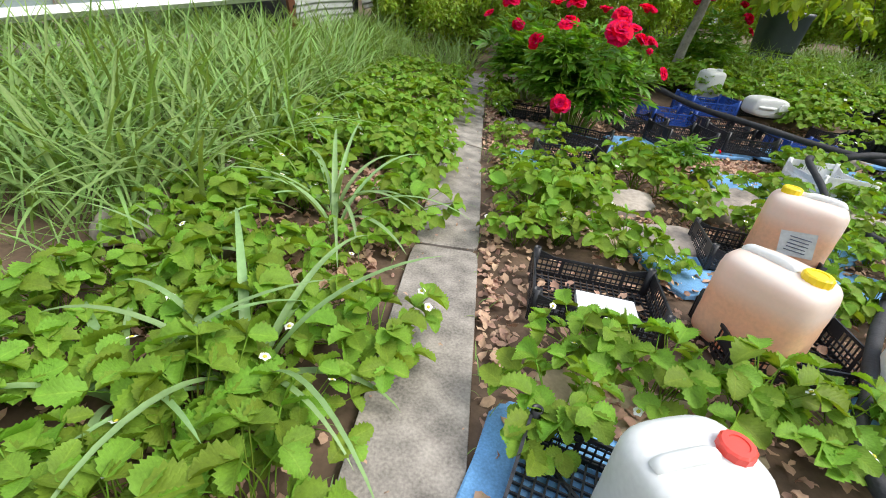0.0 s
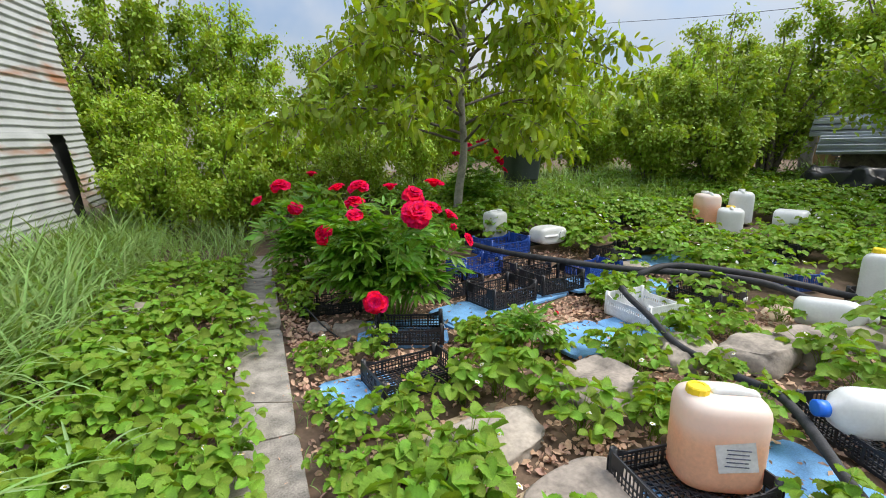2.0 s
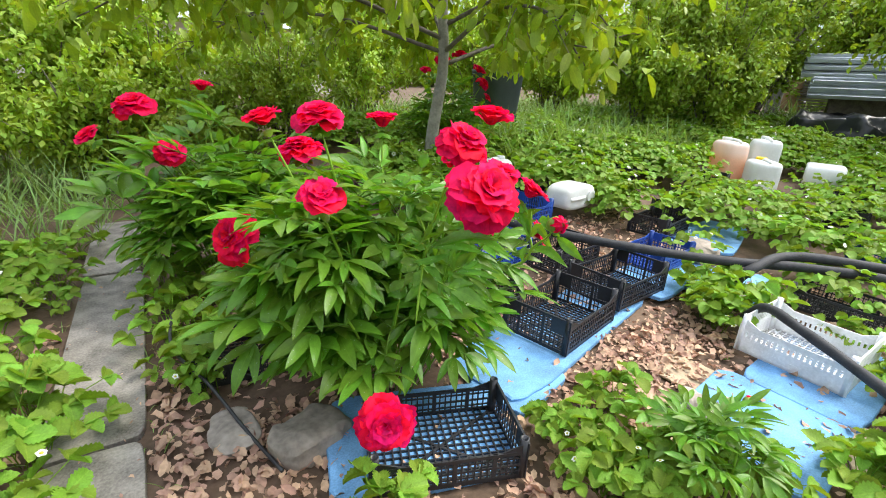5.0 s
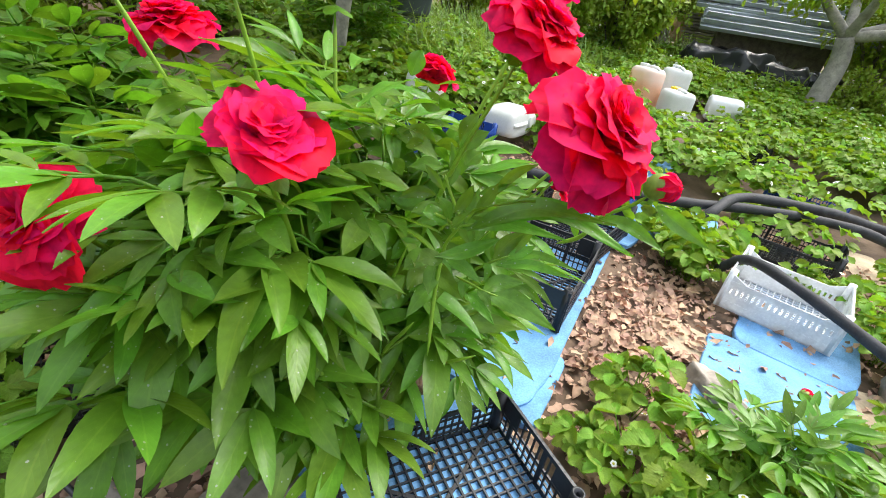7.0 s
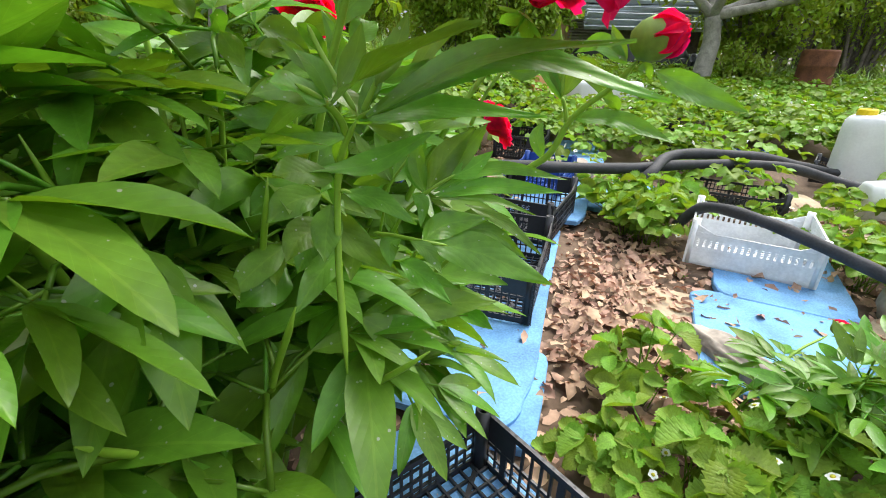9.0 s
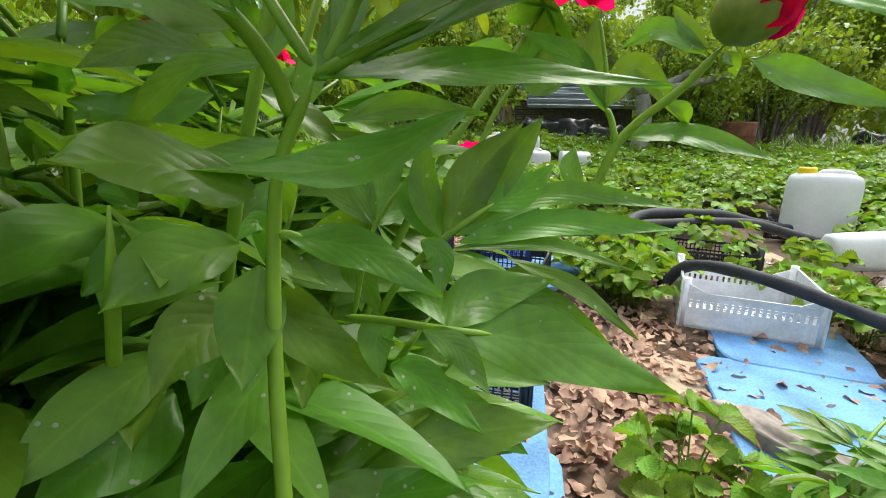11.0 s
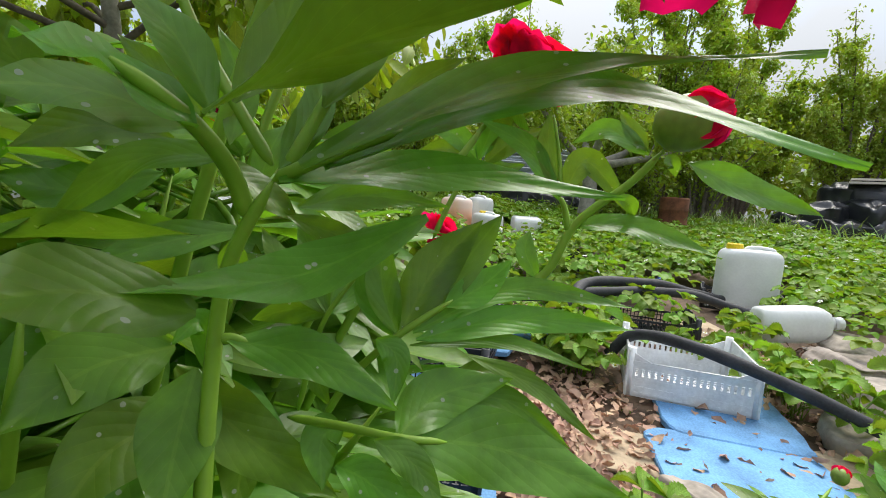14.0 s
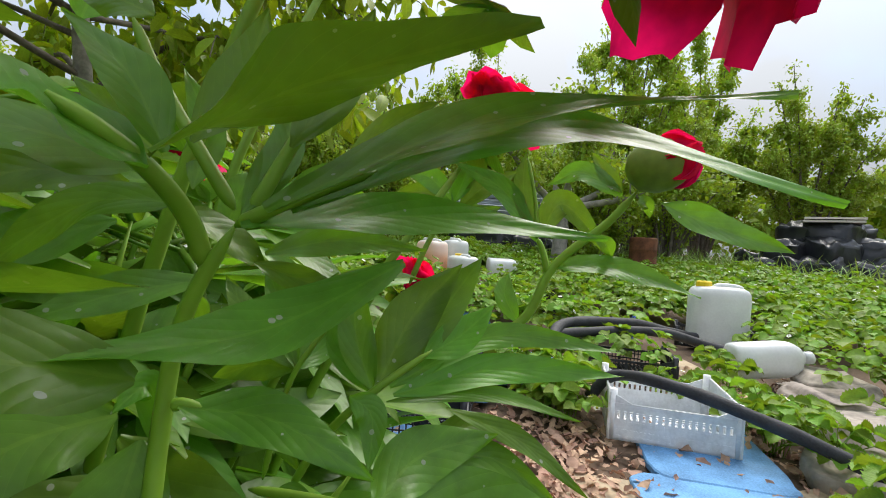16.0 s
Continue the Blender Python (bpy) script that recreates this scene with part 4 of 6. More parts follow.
def near_leaf(base, middle, tip, normal, width):
    """One large leaflet of the front bush along a bent line, folded along its midrib, with pulled-in veins and a wavy edge."""
    p = spline([base, middle, tip], 14)
    n = len(p)
    t = np.linspace(0, 1, n)
    tan = np.gradient(p, axis=0)
    tan /= np.linalg.norm(tan, axis=1)[:, None]
    side = np.cross(tan, unit(normal))
    side /= np.linalg.norm(side, axis=1)[:, None]
    up = np.cross(side, tan)
    half = width * 0.42 * np.sin(np.pi * np.clip(t, 0.012, 0.995) ** 0.82) ** 0.95
    q = np.random.default_rng(int(abs(base[0] * 7919 + tip[1] * 104729 + tip[2] * 1299709)) % 99991)
    ph, fold = q.uniform(0, 6), q.uniform(0.2, 0.42)
    g, v, uv = Geo(), [], []
    cols = np.linspace(-1, 1, 9)
    for c in cols:
        quilt = 0.012 * width * np.sin((t - 0.35 * abs(c)) * 2 * np.pi * 6) * abs(c) * (1 - 0.5 * abs(c))
        edge = 0.05 * width * np.sin(t * 11 + ph + 2 * c) * c * c
        lift = fold * half * abs(c) ** 1.4 - 0.16 * half * c * c + quilt + edge
        v.append(p + side * (half * c)[:, None] + up * lift[:, None])
        uv.append(np.stack([0.5 + 0.5 * c * half / (half.max() + 1e-9), t], 1))
    v, uv = np.stack(v, 1).reshape(-1, 3), np.stack(uv, 1).reshape(-1, 2)
    f = [(a * 9 + b, a * 9 + b + 1, a * 9 + b + 10, a * 9 + b + 9) for a in range(n - 1) for b in range(8)]
    g.add(v, f, uv)
    part("leaf", g, M_PEONY, bush).matrix_parent_inverse = bush.matrix_world.inverted()


CLEAR = [(1.28, 5.13, 0.9, 0.26), (1.5, 5.2, 0.9, 0.28), (1.72, 5.2, 0.85, 0.26), (1.9, 5.15, 0.95, 0.24), (1.0, 4.95, 1.05, 0.26), (0.87, 4.86, 1.16, 0.3), (1.28, 5.15, 0.62, 0.22), (1.72, 4.9, 0.5, 0.32), (1.88, 5.05, 0.7, 0.26), (2.05, 5.15, 0.45, 0.22), (1.28, 5.15, 0.4, 0.17), (1.28, 5.15, 0.22, 0.15)]
bush = peony(1.48, 5.74, 0.74, 0.98, 42, [
    (1.16, 5.04, 0.42, -0.2, -0.7, 0.3, 0.85), (1.083, 5.36, 1.09, -0.1, -0.5, 0.9, 0.78), (1.565, 5.13, 1.12, 0.0, -0.7, 0.7, 1.15), (1.92, 5.30, 1.05, 0.4, -0.3, 0.7, 0.8),
    (0.853, 5.61, 0.92, -0.7, -0.5, 0.5, 0.8), (1.86, 5.51, 1.32, 0.2, 0.1, 0.9, 0.9), (1.25, 6.18, 1.13, -0.2, 0, 1, 0.95), (1.56, 5.92, 1.27, 0, 0, 1, 0.85), (1.22, 5.77, 1.31, -0.2, -0.2, 1, 0.85),
    (2.21, 5.52, 0.78, 0.6, -0.5, 0.4, 0.75), (1.6, 5.32, 1.26, 0.1, -0.5, 0.8, 0.9), (1.72, 5.25, 1.14, 0.1, -0.3, 0.9, 0.8), (2.06, 6.02, 1.05, 0.5, 0, 0.8, 0.8), (1.05, 5.95, 1.28, -0.3, 0, 0.9, 0.8)],
    "peony bush in bloom with large deep red double flowers", 3, CLEAR, 1.12, 9, (2, 11))
# leaves, stems and bud at the front of the bush
near_leaf((1.405, 5.295, 0.906), (1.457, 5.270, 0.945), (1.508, 5.188, 0.986), (0.236, 0.163, 0.787), 0.064)
near_leaf((1.454, 5.290, 0.892), (1.542, 5.215, 0.951), (1.587, 5.059, 0.974), (-0.329, -0.082, 0.561), 0.056)
near_leaf((1.477, 5.294, 0.893), (1.573, 5.187, 0.954), (1.618, 5.020, 0.918), (-0.385, -0.049, 0.504), 0.060)
near_leaf((1.463, 5.310, 0.885), (1.546, 5.261, 0.897), (1.614, 5.149, 0.891), (-0.460, -0.194, 0.473), 0.040)
near_leaf((1.473, 5.293, 0.922), (1.490, 5.280, 0.959), (1.499, 5.268, 0.995), (-0.484, -0.303, 0.217), 0.030)
near_leaf((1.471, 5.317, 0.891), (1.499, 5.317, 0.925), (1.515, 5.325, 0.961), (-0.390, -0.303, 0.421), 0.025)
near_leaf((1.428, 5.315, 0.911), (1.421, 5.326, 0.938), (1.408, 5.342, 0.957), (-0.298, -0.382, 0.377), 0.026)
near_leaf((1.447, 5.323, 0.919), (1.462, 5.312, 0.951), (1.467, 5.304, 0.983), (-0.427, -0.386, 0.232), 0.029)
near_leaf((1.468, 5.348, 0.895), (1.457, 5.402, 0.891), (1.437, 5.453, 0.849), (-0.340, -0.494, 0.382), 0.029)
near_leaf((1.424, 5.319, 0.904), (1.398, 5.335, 0.921), (1.376, 5.345, 0.927), (-0.156, -0.251, 0.646), 0.055)
near_leaf((1.449, 5.350, 0.908), (1.414, 5.367, 0.917), (1.381, 5.379, 0.913), (-0.255, -0.425, 0.430), 0.042)
near_leaf((1.522, 5.255, 0.871), (1.457, 5.290, 0.842), (1.380, 5.310, 0.844), (-0.345, -0.278, 0.629), 0.039)
near_leaf((1.408, 5.300, 0.833), (1.373, 5.309, 0.846), (1.340, 5.308, 0.848), (-0.240, -0.428, 0.597), 0.045)
near_leaf((1.504, 5.407, 0.924), (1.494, 5.435, 0.949), (1.487, 5.460, 0.970), (-0.526, -0.711, -0.068), 0.023)
near_leaf((1.499, 5.426, 0.907), (1.466, 5.454, 0.910), (1.436, 5.477, 0.893), (-0.358, -0.599, 0.244), 0.034)
near_leaf((1.525, 5.470, 0.885), (1.486, 5.507, 0.869), (1.456, 5.534, 0.877), (-0.345, -0.609, 0.322), 0.045)
near_leaf((1.558, 5.440, 0.911), (1.577, 5.449, 0.959), (1.574, 5.471, 1.007), (-0.551, -0.561, 0.054), 0.032)
near_leaf((1.539, 5.403, 0.849), (1.499, 5.436, 0.839), (1.456, 5.461, 0.822), (-0.358, -0.476, 0.470), 0.032)
near_leaf((1.466, 5.503, 0.932), (1.451, 5.506, 0.958), (1.442, 5.507, 0.974), (-0.251, -0.533, 0.285), 0.037)
near_leaf((1.571, 5.365, 0.919), (1.605, 5.348, 0.931), (1.643, 5.311, 0.954), (-0.676, -0.415, 0.095), 0.022)
near_leaf((1.603, 5.355, 0.906), (1.634, 5.324, 0.971), (1.663, 5.286, 1.003), (-0.699, -0.346, 0.021), 0.028)
near_leaf((1.570, 5.496, 0.839), (1.522, 5.536, 0.837), (1.492, 5.559, 0.845), (-0.418, -0.678, 0.278), 0.041)
near_leaf((1.460, 5.338, 0.800), (1.483, 5.301, 0.791), (1.494, 5.253, 0.767), (-0.450, -0.341, 0.604), 0.034)
near_leaf((1.481, 5.402, 0.765), (1.516, 5.381, 0.708), (1.558, 5.326, 0.649), (-0.501, -0.498, 0.575), 0.054)
near_leaf((1.465, 5.366, 0.777), (1.444, 5.354, 0.750), (1.420, 5.336, 0.722), (-0.440, -0.562, 0.562), 0.047)
near_leaf((1.460, 5.376, 0.790), (1.423, 5.387, 0.787), (1.384, 5.387, 0.770), (-0.288, -0.489, 0.595), 0.052)
near_leaf((1.478, 5.379, 0.742), (1.434, 5.388, 0.739), (1.396, 5.377, 0.719), (-0.334, -0.528, 0.616), 0.053)
near_leaf((1.483, 5.436, 0.788), (1.438, 5.447, 0.777), (1.404, 5.446, 0.763), (-0.264, -0.508, 0.580), 0.053)
near_leaf((1.469, 5.361, 0.774), (1.466, 5.363, 0.804), (1.447, 5.363, 0.797), (-0.501, -0.586, 0.413), 0.019)
near_leaf((1.544, 5.433, 0.710), (1.537, 5.402, 0.678), (1.508, 5.382, 0.644), (-0.494, -0.490, 0.596), 0.046)
near_leaf((1.493, 5.383, 0.702), (1.449, 5.381, 0.679), (1.395, 5.369, 0.650), (-0.406, -0.556, 0.608), 0.046)
near_leaf((1.438, 5.429, 0.714), (1.390, 5.427, 0.700), (1.339, 5.416, 0.684), (-0.234, -0.580, 0.615), 0.049)
near_leaf((1.498, 5.416, 0.718), (1.468, 5.417, 0.703), (1.437, 5.409, 0.678), (-0.418, -0.598, 0.529), 0.052)
near_leaf((1.451, 5.449, 0.671), (1.406, 5.440, 0.661), (1.355, 5.430, 0.657), (-0.277, -0.630, 0.608), 0.073)
near_leaf((1.566, 5.291, 0.783), (1.573, 5.309, 0.819), (1.582, 5.313, 0.858), (-0.775, -0.426, 0.269), 0.029)
near_leaf((1.568, 5.288, 0.785), (1.596, 5.277, 0.828), (1.620, 5.249, 0.867), (-0.824, -0.333, 0.240), 0.045)
near_leaf((1.581, 5.277, 0.792), (1.612, 5.256, 0.838), (1.633, 5.237, 0.873), (-0.850, -0.272, 0.213), 0.033)
near_leaf((1.585, 5.263, 0.804), (1.610, 5.244, 0.817), (1.633, 5.226, 0.837), (-0.756, -0.217, 0.348), 0.031)
near_leaf((1.572, 5.281, 0.785), (1.635, 5.223, 0.814), (1.676, 5.130, 0.804), (-0.674, -0.139, 0.429), 0.025)
near_leaf((1.567, 5.276, 0.782), (1.624, 5.219, 0.792), (1.663, 5.130, 0.789), (-0.665, -0.133, 0.475), 0.030)
near_leaf((1.568, 5.281, 0.776), (1.615, 5.224, 0.776), (1.643, 5.159, 0.757), (-0.559, -0.124, 0.578), 0.017)
near_leaf((1.542, 5.294, 0.786), (1.545, 5.280, 0.775), (1.534, 5.275, 0.747), (-0.757, -0.376, 0.410), 0.023)
near_leaf((1.591, 5.304, 0.772), (1.594, 5.329, 0.808), (1.611, 5.319, 0.840), (-0.765, -0.438, 0.280), 0.032)
near_leaf((1.584, 5.362, 0.782), (1.585, 5.405, 0.814), (1.590, 5.437, 0.846), (-0.678, -0.572, 0.253), 0.028)
near_leaf((1.584, 5.362, 0.782), (1.599, 5.390, 0.824), (1.610, 5.415, 0.859), (-0.709, -0.539, 0.230), 0.025)
near_leaf((1.584, 5.362, 0.782), (1.614, 5.369, 0.820), (1.644, 5.366, 0.851), (-0.742, -0.490, 0.239), 0.030)
near_leaf((1.584, 5.362, 0.782), (1.584, 5.396, 0.781), (1.576, 5.431, 0.768), (-0.674, -0.553, 0.325), 0.030)
near_leaf((1.584, 5.362, 0.782), (1.616, 5.357, 0.796), (1.657, 5.337, 0.829), (-0.746, -0.465, 0.292), 0.025)
near_leaf((1.589, 5.409, 0.858), (1.621, 5.381, 0.843), (1.645, 5.360, 0.836), (-0.658, -0.449, 0.275), 0.027)
near_leaf((1.563, 5.378, 0.867), (1.601, 5.342, 0.879), (1.639, 5.285, 0.875), (-0.599, -0.362, 0.304), 0.030)
near_leaf((1.528, 5.268, 0.730), (1.571, 5.256, 0.744), (1.613, 5.214, 0.749), (-0.728, -0.266, 0.498), 0.045)
near_leaf((1.528, 5.268, 0.729), (1.587, 5.211, 0.706), (1.623, 5.118, 0.671), (-0.682, -0.135, 0.596), 0.064)
near_leaf((1.513, 5.276, 0.734), (1.522, 5.253, 0.720), (1.519, 5.230, 0.696), (-0.624, -0.268, 0.622), 0.024)
near_leaf((1.609, 5.252, 0.763), (1.642, 5.199, 0.734), (1.660, 5.150, 0.693), (-0.551, -0.074, 0.627), 0.021)
near_leaf((1.590, 5.267, 0.730), (1.628, 5.239, 0.745), (1.655, 5.202, 0.741), (-0.633, -0.162, 0.551), 0.025)
near_leaf((1.584, 5.273, 0.724), (1.633, 5.224, 0.722), (1.654, 5.168, 0.683), (-0.715, -0.150, 0.526), 0.030)
near_leaf((1.552, 5.322, 0.713), (1.540, 5.332, 0.705), (1.527, 5.321, 0.677), (-0.569, -0.403, 0.592), 0.036)
near_leaf((1.581, 5.346, 0.658), (1.597, 5.320, 0.639), (1.603, 5.262, 0.599), (-0.582, -0.314, 0.650), 0.044)
near_leaf((1.501, 5.351, 0.601), (1.585, 5.292, 0.599), (1.652, 5.207, 0.601), (-0.613, -0.299, 0.657), 0.068)
near_leaf((1.495, 5.397, 0.606), (1.547, 5.386, 0.612), (1.592, 5.349, 0.596), (-0.557, -0.502, 0.598), 0.044)
near_leaf((1.595, 5.351, 0.639), (1.623, 5.311, 0.617), (1.646, 5.249, 0.589), (-0.651, -0.319, 0.595), 0.035)
near_leaf((1.483, 5.343, 0.610), (1.514, 5.305, 0.580), (1.561, 5.239, 0.564), (-0.510, -0.349, 0.734), 0.056)
stem(bush, [(1.855, 5.282, 0.751), (1.872, 5.230, 0.793), (1.881, 5.207, 0.847), (1.883, 5.183, 0.878), (1.883, 5.140, 0.916), (1.878, 5.108, 0.956)], 0.0066)
stem(bush, [(1.881, 5.207, 0.847), (1.881, 5.214, 0.876), (1.880, 5.222, 0.893)], 0.0048)
stem(bush, [(1.880, 5.222, 0.893), (1.886, 5.228, 0.940), (1.887, 5.241, 0.997)], 0.0030)
near_leaf((1.880, 5.222, 0.893), (1.888, 5.244, 0.954), (1.895, 5.245, 1.006), (-0.883, -0.137, -0.006), 0.035)
near_leaf((1.880, 5.125, 0.950), (1.891, 5.174, 0.979), (1.905, 5.218, 0.963), (-0.592, -0.022, 0.305), 0.038)
near_leaf((1.880, 5.222, 0.889), (1.883, 5.269, 0.953), (1.875, 5.341, 0.991), (-0.682, -0.135, 0.219), 0.037)
near_leaf((1.880, 5.219, 0.895), (1.895, 5.193, 0.939), (1.914, 5.129, 0.873), (-0.695, -0.048, 0.235), 0.044)
near_leaf((1.877, 5.082, 0.942), (1.884, 5.021, 0.916), (1.880, 4.946, 0.891), (-0.586, 0.127, 0.366), 0.048)
near_leaf((1.882, 5.198, 0.859), (1.898, 5.127, 0.861), (1.900, 5.029, 0.833), (-0.499, 0.019, 0.516), 0.045)
near_leaf((1.879, 5.126, 0.953), (1.891, 5.144, 0.978), (1.901, 5.163, 1.007), (-0.790, 0.009, 0.074), 0.025)
near_leaf((1.870, 5.239, 0.784), (1.886, 5.261, 0.819), (1.904, 5.259, 0.845), (-0.881, -0.161, 0.192), 0.032)
near_leaf((1.880, 5.107, 0.941), (1.894, 5.096, 0.943), (1.910, 5.089, 0.926), (-0.793, 0.072, 0.120), 0.021)
near_leaf((1.884, 5.155, 0.898), (1.899, 5.137, 0.889), (1.914, 5.131, 0.873), (-0.800, 0.018, 0.190), 0.024)
near_leaf((1.912, 5.346, 0.938), (1.916, 5.385, 0.974), (1.919, 5.428, 0.982), (-0.743, -0.276, 0.091), 0.039)
near_leaf((1.912, 5.346, 0.938), (1.931, 5.338, 0.973), (1.948, 5.336, 1.004), (-0.761, -0.220, 0.092), 0.034)
near_leaf((1.915, 5.338, 0.931), (1.941, 5.306, 0.967), (1.966, 5.263, 0.992), (-0.772, -0.182, 0.099), 0.039)
near_leaf((1.912, 5.346, 0.934), (1.941, 5.319, 0.926), (1.968, 5.288, 0.938), (-0.773, -0.198, 0.148), 0.035)
near_leaf((1.910, 5.354, 0.930), (1.916, 5.392, 0.953), (1.912, 5.454, 0.942), (-0.743, -0.284, 0.116), 0.035)
stem(bush, [(1.819, 5.369, 0.827), (1.839, 5.351, 0.887), (1.856, 5.325, 0.933)], 0.0040)
add_bud(bush, (1.87, 5.09, 0.985), (-0.12, -0.8, 0.3), 0.95)
near_leaf((1.516, 5.637, 0.997), (1.532, 5.648, 0.990), (1.548, 5.660, 0.971), (-0.376, -0.755, -0.024), 0.041)
near_leaf((1.595, 5.484, 0.691), (1.587, 5.517, 0.701), (1.576, 5.545, 0.700), (-0.270, -0.326, 0.708), 0.038)
near_leaf((1.533, 5.717, 0.567), (1.560, 5.742, 0.605), (1.586, 5.761, 0.636), (-0.216, -0.463, 0.661), 0.046)
near_leaf((1.676, 5.682, 0.641), (1.708, 5.687, 0.666), (1.739, 5.686, 0.675), (-0.435, -0.550, 0.485), 0.058)
near_leaf((1.590, 5.628, 0.986), (1.630, 5.621, 0.976), (1.674, 5.610, 0.949), (-0.394, -0.536, 0.218), 0.059)
near_leaf((1.523, 5.639, 0.607), (1.559, 5.650, 0.627), (1.596, 5.653, 0.640), (-0.267, -0.486, 0.640), 0.050)
near_leaf((1.559, 5.535, 0.859), (1.556, 5.552, 0.823), (1.549, 5.565, 0.775), (-0.235, -0.348, 0.627), 0.032)
near_leaf((1.637, 5.628, 0.941), (1.620, 5.658, 0.939), (1.604, 5.688, 0.922), (-0.274, -0.413, 0.456), 0.085)
near_leaf((1.595, 5.689, 0.976), (1.599, 5.708, 0.948), (1.603, 5.727, 0.905), (-0.274, -0.485, 0.381), 0.055)
near_leaf((1.506, 5.481, 0.664), (1.527, 5.477, 0.649), (1.546, 5.466, 0.625), (-0.368, -0.493, 0.643), 0.041)
near_leaf((1.488, 5.583, 0.895), (1.482, 5.603, 0.893), (1.475, 5.622, 0.882), (-0.339, -0.777, 0.132), 0.042)
near_leaf((1.806, 5.596, 0.613), (1.848, 5.567, 0.610), (1.883, 5.529, 0.588), (-0.590, -0.437, 0.497), 0.072)
near_leaf((1.550, 5.627, 0.576), (1.574, 5.646, 0.598), (1.596, 5.659, 0.611), (-0.282, -0.481, 0.654), 0.041)
near_leaf((1.569, 5.831, 0.867), (1.565, 5.848, 0.849), (1.560, 5.864, 0.815), (-0.181, -0.449, 0.536), 0.054)
near_leaf((1.629, 5.534, 0.897), (1.670, 5.515, 0.876), (1.711, 5.489, 0.837), (-0.366, -0.346, 0.501), 0.052)
near_leaf((1.455, 5.582, 0.987), (1.454, 5.593, 1.009), (1.453, 5.606, 1.022), (-0.224, -0.582, 0.187), 0.029)
near_leaf((1.449, 5.513, 0.650), (1.438, 5.541, 0.659), (1.425, 5.565, 0.661), (-0.289, -0.735, 0.525), 0.034)
near_leaf((1.575, 5.619, 0.950), (1.607, 5.616, 0.955), (1.642, 5.610, 0.947), (-0.477, -0.688, 0.046), 0.038)
near_leaf((1.581, 5.458, 0.833), (1.589, 5.467, 0.809), (1.594, 5.473, 0.771), (-0.353, -0.366, 0.569), 0.029)
near_leaf((1.583, 5.449, 0.994), (1.608, 5.433, 1.021), (1.635, 5.415, 1.040), (-0.431, -0.376, 0.212), 0.048)
near_leaf((1.763, 5.596, 0.691), (1.782, 5.619, 0.750), (1.796, 5.636, 0.794), (-0.362, -0.340, 0.590), 0.042)
near_leaf((1.735, 5.582, 0.513), (1.712, 5.598, 0.476), (1.684, 5.605, 0.430), (-0.417, -0.436, 0.673), 0.065)
near_leaf((1.716, 5.608, 0.789), (1.719, 5.633, 0.835), (1.718, 5.656, 0.863), (-0.586, -0.651, 0.185), 0.060)
near_leaf((1.511, 5.764, 0.540), (1.513, 5.793, 0.563), (1.513, 5.816, 0.575), (-0.141, -0.396, 0.732), 0.069)
near_leaf((1.606, 5.421, 0.751), (1.622, 5.408, 0.720), (1.633, 5.389, 0.676), (-0.575, -0.438, 0.502), 0.036)
near_leaf((1.589, 5.430, 0.962), (1.609, 5.424, 0.982), (1.630, 5.418, 0.993), (-0.341, -0.287, 0.436), 0.048)
near_leaf((1.731, 5.623, 0.596), (1.706, 5.681, 0.624), (1.675, 5.729, 0.637), (-0.428, -0.539, 0.526), 0.048)
near_leaf((1.558, 5.691, 0.583), (1.538, 5.720, 0.585), (1.517, 5.742, 0.575), (-0.154, -0.344, 0.762), 0.049)
near_leaf((1.690, 5.723, 0.807), (1.680, 5.751, 0.837), (1.669, 5.777, 0.850), (-0.431, -0.653, 0.264), 0.051)
near_leaf((1.647, 5.703, 1.102), (1.658, 5.698, 1.141), (1.671, 5.695, 1.166), (-0.310, -0.454, 0.194), 0.056)
near_leaf((1.617, 5.518, 0.923), (1.593, 5.557, 0.921), (1.569, 5.594, 0.906), (-0.276, -0.363, 0.508), 0.050)
near_leaf((1.591, 5.570, 0.603), (1.566, 5.601, 0.593), (1.538, 5.624, 0.574), (-0.202, -0.323, 0.773), 0.064)
near_leaf((1.648, 5.506, 0.989), (1.663, 5.497, 1.031), (1.679, 5.488, 1.061), (-0.343, -0.313, 0.381), 0.051)
near_leaf((1.609, 5.472, 0.987), (1.599, 5.502, 0.990), (1.589, 5.533, 0.981), (-0.554, -0.618, -0.043), 0.038)
near_leaf((1.594, 5.530, 1.064), (1.579, 5.557, 1.074), (1.566, 5.585, 1.074), (-0.353, -0.485, 0.128), 0.053)
near_leaf((1.541, 5.799, 0.941), (1.528, 5.822, 0.909), (1.513, 5.843, 0.863), (-0.243, -0.670, 0.259), 0.069)
near_leaf((1.599, 5.551, 0.762), (1.635, 5.548, 0.785), (1.670, 5.539, 0.797), (-0.360, -0.408, 0.546), 0.054)
near_leaf((1.691, 5.546, 0.626), (1.679, 5.577, 0.619), (1.662, 5.601, 0.599), (-0.360, -0.389, 0.658), 0.061)
near_leaf((1.550, 5.495, 0.988), (1.578, 5.496, 0.972), (1.609, 5.495, 0.941), (-0.541, -0.635, -0.018), 0.029)
near_leaf((1.535, 5.613, 0.782), (1.532, 5.636, 0.803), (1.527, 5.657, 0.813), (-0.390, -0.765, 0.255), 0.040)
near_leaf((1.487, 5.621, 0.753), (1.486, 5.633, 0.735), (1.484, 5.642, 0.707), (-0.326, -0.777, 0.361), 0.031)
near_leaf((1.719, 5.597, 0.593), (1.758, 5.586, 0.602), (1.793, 5.566, 0.596), (-0.437, -0.402, 0.611), 0.059)
